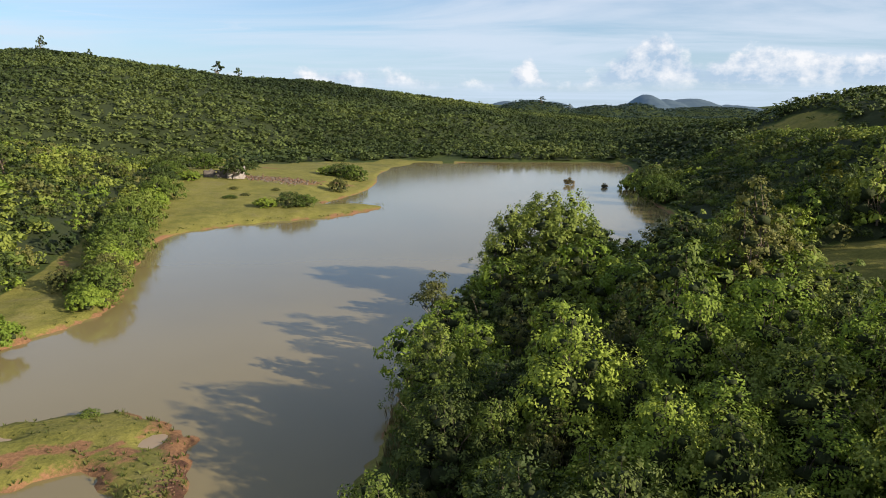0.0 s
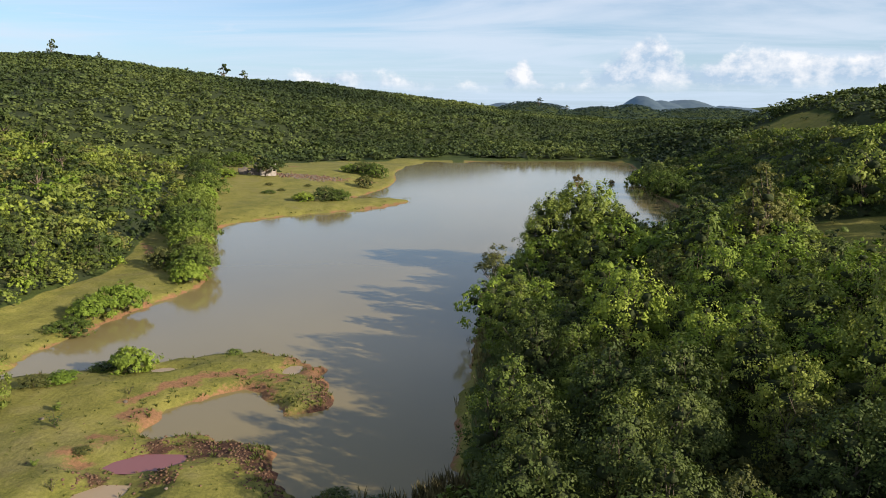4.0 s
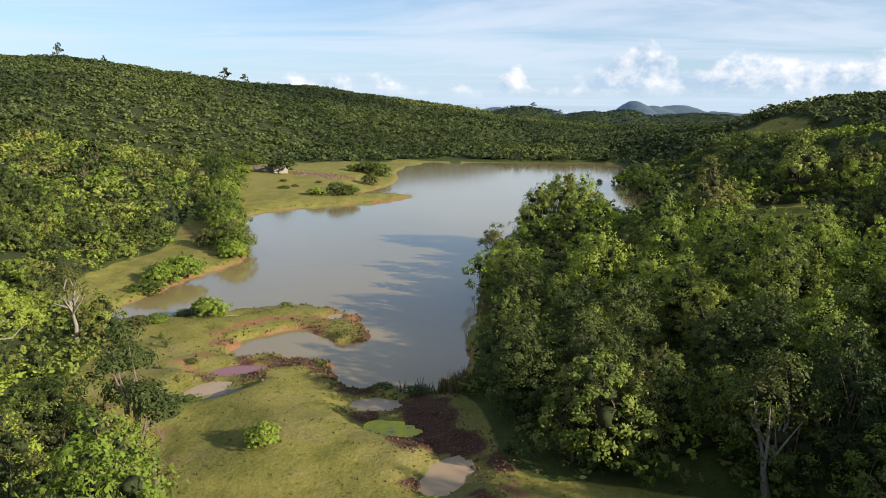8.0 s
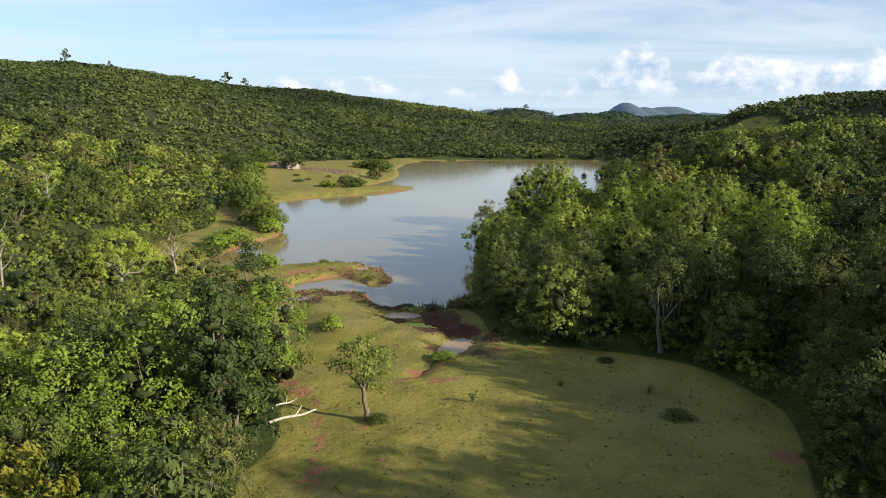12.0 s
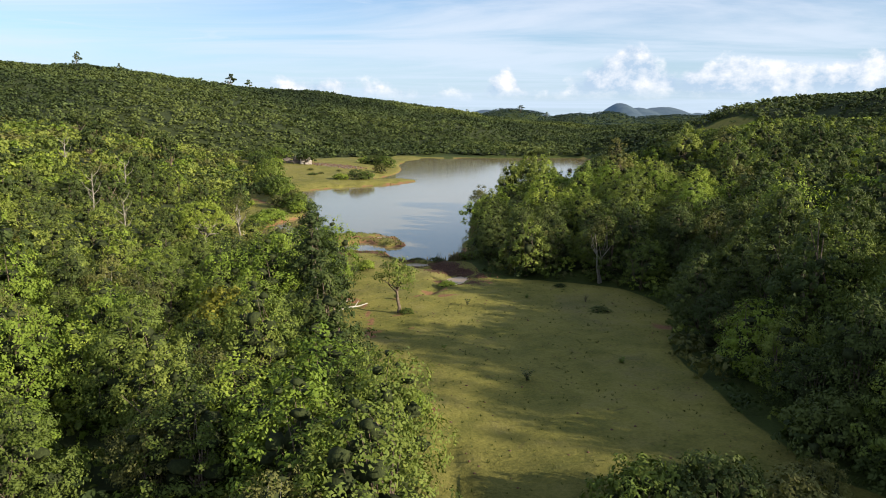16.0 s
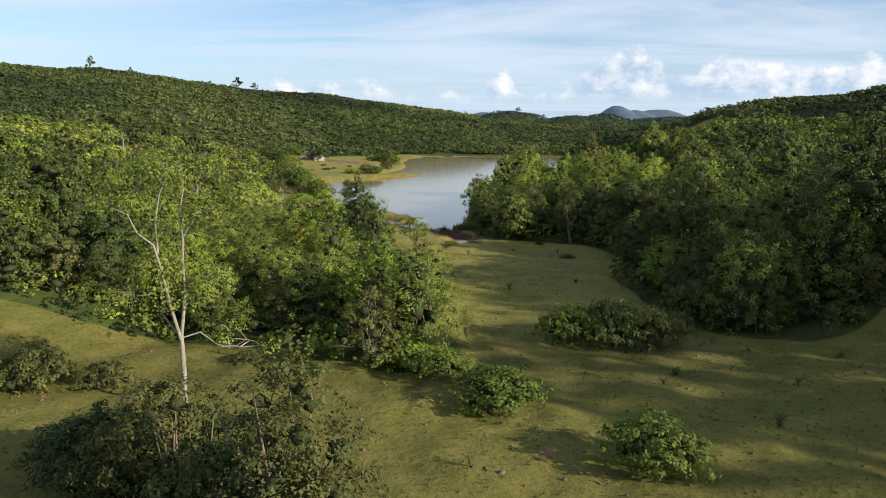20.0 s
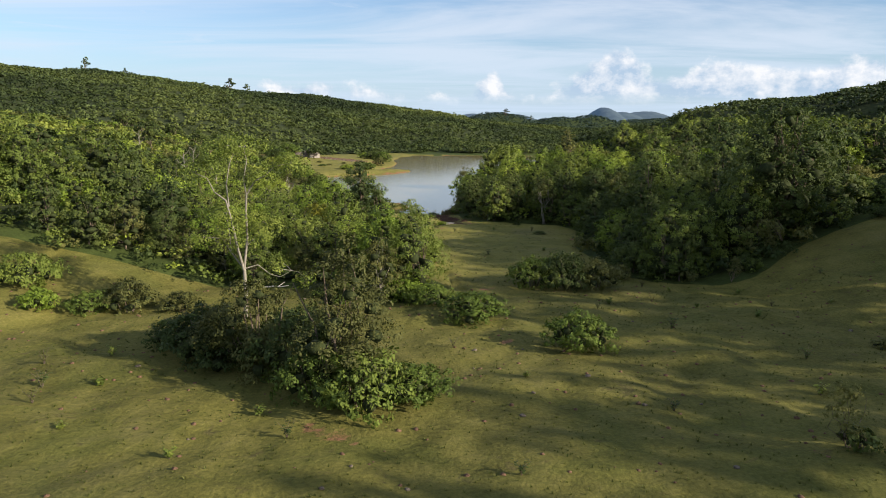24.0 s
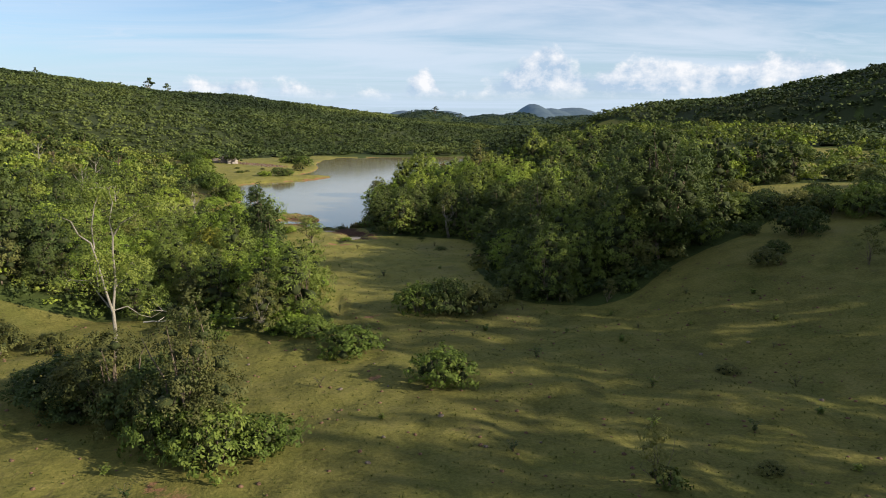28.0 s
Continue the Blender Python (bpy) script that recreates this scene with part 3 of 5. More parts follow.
def distant(x, y):
    z = np.zeros(x.shape)
    for cx, cy, top, sx in ((505, 2000, 66, 68), (560, 2010, 55, 80), (640, 2060, 58, 120), (770, 2080, 40, 150), (240, 1900, 46, 90), (130, 1950, 47, 80), (0, 1960, 40, 130)):
        z = np.maximum(z, top * np.exp(-((x - cx) / sx) ** 2 - ((y - cy) / 150) ** 2))
    return z + 1.6 * waves(x, y, 60, 41) + 0.9 * waves(x, y, 22, 42) - 4


back = sheet("backdrop", np.linspace(-300, 1100, 281), np.linspace(1650, 2400, 51), distant, m)
tagged(new("backdrop", back), "dark wooded hills in the far distance, glowing blue for haze", "hills", kind="structure")

# ---- plants ----
def part(name, me, parent, label=""):
    ob = new(name, me)
    ob.parent = parent
    if label:
        ob["label"] = label
    return ob


def tube(points, radii, sides=6):
    """A tapered limb along points: corners and faces."""
    p = np.array(points, float)
    n = len(p)
    t = np.gradient(p, axis=0)
    t /= np.linalg.norm(t, axis=1)[:, None] + 1e-9
    ref = np.where(np.abs(t[:, 2:3]) > 0.9, np.array([[1.0, 0, 0]]), np.array([[0, 0, 1.0]]))
    u = np.cross(t, ref)
    u /= np.linalg.norm(u, axis=1)[:, None] + 1e-9
    w = np.cross(t, u)
    a = np.arange(sides) / sides * 2 * np.pi
    ring = p[:, None] + (u[:, None] * np.cos(a)[None, :, None] + w[:, None] * np.sin(a)[None, :, None]) * np.array(radii)[:, None, None]
    v = ring.reshape(-1, 3)
    i = (np.arange(n - 1)[:, None] * sides + np.arange(sides)).ravel()
    j = (np.arange(n - 1)[:, None] * sides + (np.arange(sides) + 1) % sides).ravel()
    return v, np.stack([i, j, j + sides, i + sides], -1)


def join(pieces):
    vs, fs, k = [], [], 0
    for v, f in pieces:
        vs.append(v)
        fs.append(f + k)
        k += len(v)
    return np.vstack(vs), np.vstack(fs)


def leaves(r, centres, normals, size, droop=0.25, spread_n=0.22, slim=0.5):
    """One folded, diamond-shaped leaf (a quad) at each centre, facing roughly along its normal."""
    n = len(centres)
    nn = normals + r.normal(0, spread_n, (n, 3))
    nn /= np.linalg.norm(nn, axis=1)[:, None] + 1e-9
    d = r.normal(0, 1, (n, 3))
    d[:, 2] -= droop * 2
    d -= nn * (d * nn).sum(1)[:, None]
    d /= np.linalg.norm(d, axis=1)[:, None] + 1e-9
    s = np.cross(nn, d)
    L = (1.18 * size * r.uniform(0.6, 1.35, n))[:, None]
    W = 1.1 * L * slim * r.uniform(0.75, 1.25, n)[:, None]
    c = centres
    v = np.stack([c - d * L * 0.5, c + s * W * 0.5 - nn * L * 0.08, c + d * L * 0.55, c - s * W * 0.5 - nn * L * 0.08], 1).reshape(-1, 3)
    f = np.arange(4 * n).reshape(-1, 4)
    return v, f


def crown_leaves(r, blobs, count, size, flat=0.75, slim=0.5, tuft=0.42, inner=0.2, per=26, lift=0.3, fill=1.0):
    """Leaves gathered in small domed tufts over the shells of several overlapping blobs (x, y, z, radius)."""
    blobs = np.array(blobs, float)
    area = blobs[:, 3] ** 2
    k = max(4, count // per)
    which = r.choice(len(blobs), k, p=area / area.sum())
    d = r.normal(0, 1, (k, 3))
    d[:, 2] += 0.45
    d /= np.linalg.norm(d, axis=1)[:, None]
    rad = blobs[which, 3] * (1 - inner * r.uniform(0, 1, k) ** 2) * r.uniform(0.86, 1.14, k)
    c = blobs[which, :3] + d * rad[:, None] * np.array([1, 1, flat])
    # leave out tufts buried deep inside a neighbour
    keep = np.ones(k, bool)
    for b in blobs:
        q = (c - b[:3]) / np.array([1, 1, flat])
        keep &= np.linalg.norm(q, axis=1) > b[3] * 0.55
    c, d = c[keep], d[keep]
    k = len(c)
    tr = tuft * r.uniform(0.6, 1.25, k)
    # each tuft bulges along its own way out of the crown and upwards
    way = d + r.normal(0, 0.35, (k, 3)) + np.array([0, 0, lift])
    way /= np.linalg.norm(way, axis=1)[:, None]
    e = r.normal(0, 1, (k, per, 3)) + 0.9 * way[:, None]
    e /= np.linalg.norm(e, axis=2)[:, :, None]
    cc = c[:, None] + e * (tr[:, None] * r.uniform(1 - 0.6 * fill, 1.05, (k, per)))[:, :, None] * np.array([1, 1, 0.8])
    nn = 0.75 * e + 0.6 * way[:, None] + np.array([0, 0, 0.15])
    return leaves(r, cc.reshape(-1, 3), nn.reshape(-1, 3), size, slim=slim, spread_n=0.30)


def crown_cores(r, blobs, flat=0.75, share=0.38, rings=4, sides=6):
    """The dense inside of each leafy blob: a rough lump, given the shade colour, that closes the view through the
    crown.
    """
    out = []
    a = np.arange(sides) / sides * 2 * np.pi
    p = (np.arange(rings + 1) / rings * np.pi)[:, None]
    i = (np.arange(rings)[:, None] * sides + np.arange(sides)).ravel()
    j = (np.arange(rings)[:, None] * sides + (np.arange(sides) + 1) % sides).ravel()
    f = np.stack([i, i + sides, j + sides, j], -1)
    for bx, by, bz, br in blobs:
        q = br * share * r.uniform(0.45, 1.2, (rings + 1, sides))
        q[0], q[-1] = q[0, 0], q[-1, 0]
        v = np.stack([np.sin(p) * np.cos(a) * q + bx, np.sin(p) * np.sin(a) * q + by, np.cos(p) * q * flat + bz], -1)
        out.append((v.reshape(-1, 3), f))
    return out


def tree_shape(r, h, spread_r, trunk_h, nblob=9, lean=0.1, multi=1, flat=0.75, blob_r=0.38, trunk_r=None, skirt=1.0, column=0.0):
    """Trunk, limbs and the blobs of a crown: (tubes, blobs)."""
    trunk_r = trunk_r or 0.022 * h + 0.02
    tubes, blobs = [], []
    top = np.array([lean * h * r.normal(), lean * h * r.normal(), h * 0.72])
    for m in range(multi):
        base = np.array([r.normal() * 0.12 * (multi > 1), r.normal() * 0.12 * (multi > 1), -0.25])
        tip = top + (r.normal(0, 0.18 * h, 3) * np.array([1, 1, 0.3]) if multi > 1 else 0)
        bend = r.normal(0, 0.035 * h, (5, 3))
        pts = base + (tip - base) * np.linspace(0, 1, 6)[:, None]
        pts[1:] += bend * np.linspace(0.3, 1, 5)[:, None]
        tubes.append(tube(pts, trunk_r * np.array([1.35, 1.0, 0.85, 0.65, 0.45, 0.22]) / multi ** 0.4, 7))
    for i in range(nblob):
        a = 2.4 * i + r.uniform(-0.5, 0.5)
        q = math.sqrt((i + 0.3) / nblob)
        br = spread_r * blob_r * r.uniform(0.75, 1.25) * (1.15 - 0.35 * q)
        zc = trunk_h + (h - trunk_h) * (1.0 - 0.62 * q ** 1.5) * r.uniform(0.84, 1.0) - br * flat
        bx, by = top[0] * 0.8 + math.cos(a) * (spread_r - br * 0.6) * q, top[1] * 0.8 + math.sin(a) * (spread_r - br * 0.6) * q
        zc = max(zc, trunk_h * 0.9 + br * 0.2)
        if i % 3 == 2:
            zc = max(br * 0.4, zc * skirt)
        if column:
            u = (i + 0.5) / nblob
            zc = h * (column + (0.95 - column) * u)
            wide = spread_r * (0.62 + 0.5 * math.sin(math.pi * min(1.0, 0.25 + u * 0.8))) * (1 - 0.55 * u ** 4)
            br = wide * blob_r * r.uniform(0.9, 1.3)
            zc, bx, by = min(zc, h - br * flat), math.cos(a) * (wide - br) * r.uniform(0.4, 1), math.sin(a) * (wide - br) * r.uniform(0.4, 1)
        blobs.append((bx, by, zc, br))
        s = np.array([top[0] * 0.5, top[1] * 0.5, trunk_h * r.uniform(0.75, 1.0)])
        e = np.array([bx, by, zc])
        mid = (s + e) / 2 + r.normal(0, 0.06 * h, 3)
        tubes.append(tube([s, mid, e], trunk_r * np.array([0.5, 0.32, 0.1]), 5))
    return tubes, blobs


def make_tree(name, seed, h, spread_r, trunk_h, count, size, mat, bark, label, group="", solid=True, **shape):
    r = np.random.RandomState(seed)
    slim, tuft = shape.pop("slim", 0.5), shape.pop("tuft", 0.42)
    tubes, blobs = tree_shape(r, h, spread_r, trunk_h, **shape)
    v, f = join(tubes)
    root = tagged(new(name), label, "tree", group)
    part("trunk", mesh_from("trunk", v, f, bark, True), root)
    flat = shape.get("flat", 0.75)
    pieces = [crown_leaves(r, blobs, count, size, flat=flat, slim=slim, tuft=tuft, per=30 if solid else 16)]
    n = len(pieces[0][1])
    # The cores are painted dark as the shade within the crown.
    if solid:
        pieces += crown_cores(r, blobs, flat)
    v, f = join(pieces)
    part("crown", mesh_from("crown", v, f, [mat, INNER_SHADE], mat_index=np.arange(len(f)) >= n), root)
    return root


def make_bush(name, seed, rx, h, count, size, mat, label, group="", nblob=7, twigs=6):
    r = np.random.RandomState(seed)
    blobs = []
    for i in range(nblob):
        a, q = 2.4 * i, math.sqrt((i + 0.2) / nblob)
        br = rx * 0.42 * r.uniform(0.75, 1.2)
        blobs.append((math.cos(a) * (rx - br * 0.7) * q, math.sin(a) * (rx - br * 0.7) * q, max(br * 0.35, (h - br * 0.8) * (1 - 0.6 * q * q) * r.uniform(0.7, 1.0)), br))
    root = tagged(new(name), label, "bush", group)
    tubes = []
    for i in range(twigs):
        b = blobs[i % nblob]
        tubes.append(tube([(b[0] * 0.3, b[1] * 0.3, -0.15), (b[0] * 0.7, b[1] * 0.7, b[2] * 0.5), (b[0], b[1], b[2] + b[3] * 0.6)], (0.035, 0.025, 0.008), 5))
    v, f = join(tubes)
    part("stem", mesh_from("stem", v, f, BARK, True), root)
    pieces = [crown_leaves(r, blobs, int(count * 1.25), size, flat=0.85, tuft=0.30, inner=0.55)]
    n = len(pieces[0][1])
    # Cores inside the bush carry the painted shade colour.
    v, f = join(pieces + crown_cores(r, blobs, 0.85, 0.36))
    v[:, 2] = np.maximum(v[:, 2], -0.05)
    part("foliage", mesh_from("foliage", v, f, [mat, INNER_SHADE], mat_index=np.arange(len(f)) >= n), root)
    return root


def scatter(seed, step, x0, x1, y0, y1, jitter=0.42):
    r = np.random.RandomState(seed)
    gx, gy = np.meshgrid(np.arange(x0, x1, step), np.arange(y0, y1, step))
    x = gx.ravel() + r.uniform(-jitter, jitter, gx.size) * step
    y = gy.ravel() + r.uniform(-jitter, jitter, gx.size) * step
    return x, y, r


def plant_stuff(name, label, mat, templates, x, y, scale, r, z=None, squash=None, vary=1.0):
    """Many plants in one mesh, from a few leaf templates turned and scaled."""
    z = height(x, y) if z is None else z
    vs, fs, ts, ms, k = [], [], [], [], 0
    hue = vary * r.uniform(-0.5, 0.5, len(x))
    pick = r.randint(0, len(templates), len(x))
    turn = r.uniform(0, 2 * np.pi, len(x))
    tall = np.minimum(scale, 2.4) * (r.uniform(0.8, 1.25, len(x)) if squash is None else squash)
    for t, template in enumerate(templates):
        tv, tf = template[:2]
        core = template[2] if len(template) > 2 else np.zeros(len(tf), bool)
        i = np.where(pick == t)[0]
        if not len(i):
            continue
        c, s = np.cos(turn[i])[:, None], np.sin(turn[i])[:, None]
        v = np.stack([(tv[:, 0] * c - tv[:, 1] * s) * scale[i, None] + x[i, None], (tv[:, 0] * s + tv[:, 1] * c) * scale[i, None] + y[i, None], tv[:, 2] * tall[i, None] + z[i, None]], -1)
        f = tf[None] + (np.arange(len(i)) * len(tv))[:, None, None]
        vs.append(v.reshape(-1, 3))
        fs.append(f.reshape(-1, 4) + k)
        ts.append(np.repeat(hue[i], len(tv)))
        ms.append(np.tile(core, len(i)))
        k += len(i) * len(tv)
    if not vs:
        return None
    me = mesh_from(name, np.vstack(vs), np.vstack(fs), [mat, INNER_SHADE], mat_index=np.hstack(ms))
    me.attributes.new("tint", "FLOAT", "POINT").data.foreach_set("value", np.hstack(ts).astype(np.float32))
    return tagged(new(name, me), label, "forest", kind="stuff")


def crown_template(seed, count, size, nblob=5, per=5, tuft=0.2):
    """Crown of unit radius standing about 1.6 high on the ground, of leaf tufts alone."""
    r = np.random.RandomState(seed)
    blobs = []
    for i in range(nblob):
        a, q = 2.4 * i, math.sqrt((i + 0.2) / nblob)
        br = (0.62 - 0.025 * nblob) * r.uniform(0.75, 1.2)
        blobs.append((math.cos(a) * 0.66 * q, math.sin(a) * 0.66 * q, 0.95 * (1 - 0.5 * q) * r.uniform(0.8, 1.1), br))
    v, f = crown_leaves(r, blobs, count, size, flat=0.9, tuft=tuft, per=per, lift=0.2, slim=0.6)
    return v, f, np.zeros(len(f), bool)


NEAR = [crown_template(40 + i, 230, 0.17, 8, 8) for i in range(4)]
MID = [crown_template(50 + i, 264, 0.165, 8, 8) for i in range(6)]
FAR = [crown_template(60 + i, 30, 0.40, 4, 3, 0.28) for i in range(6)]


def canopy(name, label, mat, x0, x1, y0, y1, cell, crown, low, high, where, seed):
    """Low undergrowth that closes the ground below the crowns, coloured as their shade: one sheet of uneven domes."""
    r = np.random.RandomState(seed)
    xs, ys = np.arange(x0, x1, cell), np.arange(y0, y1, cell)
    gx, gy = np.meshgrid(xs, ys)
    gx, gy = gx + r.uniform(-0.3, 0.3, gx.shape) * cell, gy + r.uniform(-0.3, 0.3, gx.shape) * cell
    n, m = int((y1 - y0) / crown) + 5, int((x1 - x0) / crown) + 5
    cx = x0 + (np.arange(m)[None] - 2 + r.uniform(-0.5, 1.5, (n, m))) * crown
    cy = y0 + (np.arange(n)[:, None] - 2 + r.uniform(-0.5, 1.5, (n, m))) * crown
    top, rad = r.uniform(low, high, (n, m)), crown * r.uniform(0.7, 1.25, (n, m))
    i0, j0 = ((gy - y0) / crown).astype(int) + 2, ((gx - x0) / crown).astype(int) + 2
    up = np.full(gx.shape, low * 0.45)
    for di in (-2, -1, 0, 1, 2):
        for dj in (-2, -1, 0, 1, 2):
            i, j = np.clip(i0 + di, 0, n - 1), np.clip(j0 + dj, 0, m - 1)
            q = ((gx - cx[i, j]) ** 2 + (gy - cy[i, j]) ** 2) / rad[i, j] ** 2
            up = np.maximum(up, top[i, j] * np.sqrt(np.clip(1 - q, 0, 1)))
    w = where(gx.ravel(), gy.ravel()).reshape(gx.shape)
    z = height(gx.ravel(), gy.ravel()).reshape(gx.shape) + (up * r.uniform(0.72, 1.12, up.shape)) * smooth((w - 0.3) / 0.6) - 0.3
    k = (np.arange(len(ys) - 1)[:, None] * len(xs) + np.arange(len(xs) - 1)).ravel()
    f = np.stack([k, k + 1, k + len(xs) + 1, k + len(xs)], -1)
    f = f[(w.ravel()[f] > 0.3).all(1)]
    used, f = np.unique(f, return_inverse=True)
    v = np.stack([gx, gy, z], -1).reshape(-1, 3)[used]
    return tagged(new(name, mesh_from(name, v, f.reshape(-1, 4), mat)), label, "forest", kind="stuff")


def split_plants(base, label, x, y, scale, r, templates, mats, low=1.0, vary=1.0):
    which = r.choice(len(mats), len(x), p=[m[1] for m in mats])
    for i, (mat, _) in enumerate(mats):
        m = which == i
        if m.any():
            plant_stuff(base, label, mat, templates, x[m], y[m], scale[m], r, squash=low * r.uniform(0.7, 1.15, m.sum()), vary=vary)


def stand(x, y):
    """True where the woods stand as single trees: both edges of the pasture and the wooded point."""
    return ((x > -8) & (x < 18) & (y > -38) & (y < 34)) | ((x > -33) & (x < -9) & (y > -46) & (y < 9))


# Leaf shares: brighter west, darker east, putting sun and shade into the colours.
WEST_GREENS = [(LEAF, 0.48), (LEAF_BRIGHT, 0.12), (LEAF_DARK, 0.26), (LEAF_OLIVE, 0.14)]
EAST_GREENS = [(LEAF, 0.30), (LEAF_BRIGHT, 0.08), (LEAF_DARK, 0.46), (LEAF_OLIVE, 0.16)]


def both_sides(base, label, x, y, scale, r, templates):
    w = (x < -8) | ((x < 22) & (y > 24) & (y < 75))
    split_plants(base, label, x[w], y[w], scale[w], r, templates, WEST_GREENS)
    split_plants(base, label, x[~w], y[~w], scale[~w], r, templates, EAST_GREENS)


# undergrowth below the single trees
x, y, r = scatter(10, 2.0, -64, 56, -47, 72)
keep = (woods(x, y) > 0.35) & (signed(x, y, LAKE) > 1.3)
x, y = x[keep], y[keep]
both_sides("undergrowth", "leafy undergrowth below the trees", x, y, r.uniform(0.8, 1.45, len(x)), r, NEAR[:2])
# woods further along both sides of the valley
x, y, r = scatter(14, 3.0, -140, 105, -50, 195, 0.8)
keep = (woods(x, y) > 0.5) & ~((x > -64) & (x < 56) & (y < 72)) & (r.uniform(0, 1, len(x)) < 0.94)
x, y = x[keep], y[keep]
both_sides("woodland", "dense green broadleaf woodland on the valley sides", x, y, r.uniform(1.5, 2.4, len(x)) + 1.0 * (r.uniform(0, 1, len(x)) > 0.85), r, MID)
# woods out of view on the added rise, raising its shadow edge
x, y, r = scatter(15, 4.2, 50, 150, -150, -20)
keep = (woods(x, y) > 0.5) & ~((x < 56) & (y > -47))
x, y = x[keep], y[keep]
both_sides("woodland", "dense green broadleaf woodland on an unseen rise added for shade", x, y, r.uniform(2.0, 3.0, len(x)), r, FAR)
# wooded ridges and far hills
def on_ridge(x, y):
    behind = np.interp(x, LEFT_RIDGE[:, 0], LEFT_RIDGE[:, 1]) + 25
    m = (height(x, y) > 0.6) & ~((x > -140) & (x < 105) & (y < 195)) & (x > -30 - 0.63 * (y + 92)) & (x < 40 + 0.95 * (y + 94)) & ((y < behind) | (x > 60))
    return woods(x, y) * m


x, y, r = scatter(12, 3.0, -480, 420, 40, 820, 1.6)
keep = on_ridge(x, y) > 0.5
x, y = x[keep], y[keep]
split_plants("hill_woodland", "dark green scrub and trees covering the ridge", x, y, r.uniform(1.6, 2.9, len(x)) + 1.3 * (r.uniform(0, 1, len(x)) > 0.95), r, FAR,
             [(LEAF_HILL, 0.4), (LEAF_HILL_DARK, 0.6)], 0.8, 0.4)
# Undergrowth sheets painted dark, as the shade seen between the crowns.
canopy("hill_undershade", "undergrowth sheet on the ridge, coloured as shade between crowns", INNER_SHADE, -480, 420, 40, 820, 2.2, 4.6, 0.2, 1.1, on_ridge, 71)
canopy("valley_undershade", "undergrowth sheet of the valley woods, coloured as shade between crowns", INNER_SHADE, -142, 108, 55, 197, 1.2, 3.2, 0.3, 1.3,
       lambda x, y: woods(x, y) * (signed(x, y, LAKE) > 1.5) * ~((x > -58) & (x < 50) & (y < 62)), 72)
canopy("valley_undershade", "undergrowth sheet of the valley woods, coloured as shade between crowns", INNER_SHADE, -142, -50, -50, 57, 1.2, 3.2, 0.3, 1.3, lambda x, y: woods(x, y) * smooth((signed(x, y, LAWN) - 1.5) / 2.5), 73)
canopy("valley_undershade", "undergrowth sheet of the valley woods, coloured as shade between crowns", INNER_SHADE, -58, 56, -48, 64, 0.9, 2.2, 0.3, 1.0,
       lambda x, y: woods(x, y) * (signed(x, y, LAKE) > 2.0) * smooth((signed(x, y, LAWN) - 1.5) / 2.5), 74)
# Far woods take the haze-tinted leaves.
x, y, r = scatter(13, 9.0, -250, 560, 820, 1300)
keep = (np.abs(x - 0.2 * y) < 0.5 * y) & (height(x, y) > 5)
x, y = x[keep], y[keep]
split_plants("far_woodland", "dark woodland on the far hills, tinted blue for haze", x, y, r.uniform(4, 7, len(x)), r, FAR, [(LEAF_FAR, 1.0)])
x, y, r = scatter(17, 6.0, 84, 118, 206, 246, 1.0)
keep = r.uniform(0, 1, len(x)) < 0.55
x, y = x[keep], y[keep]
split_plants("glade_scrub", "low scrub dotting the dry grass of the hill", x, y, r.uniform(0.5, 1.6, len(x)), r, MID, [(LEAF_HILL, 0.6), (LEAF_OLIVE, 0.4)], 0.9, 0.6)
# trees along the northern shore and at the foot of the ridge
x, y, r = scatter(16, 5.0, -60, 120, 238, 330)
keep = (woods(x, y) > 0.5) & (height(x, y) > 0.4) & (r.uniform(0, 1, len(x)) < 0.5)
x, y = x[keep], y[keep]
split_plants("shore_woodland", "tall green trees along the far shore", x, y, r.uniform(2.4, 4.2, len(x)), r, MID, [(LEAF_HILL, 0.5), (LEAF_HILL_DARK, 0.3), (LEAF_DARK, 0.2)], 1.1, 0.8)

# ---- single trees at the edges of the pasture ----
def place(ob, x, y, turn=0.0, scale=1.0, sink=0.0):
    ob.matrix_basis = pose(x, y, ground_z(x, y) - sink, 0, 0, turn) @ Matrix.Scale(scale, 4)
    return ob


def copy_to(ob, x, y, turn=0.0, scale=1.0, sink=0.0, tall=1.0):
    return copy_thing(ob, pose(x, y, ground_z(x, y) - sink, 0, 0, turn) @ Matrix.Diagonal((scale, scale, scale * tall, 1)) @ Matrix.Scale(1.0 / ob.scale[0], 4))


def tree_kinds(name, rows, group):
    return [make_tree(name, seed, h, sr, th, count, size, mat, bark, label, group, blob_r=0.5, flat=0.66, trunk_r=0.06, column=0.14, **more) for seed, h, sr, th, count, size, mat, bark, label, more in rows]


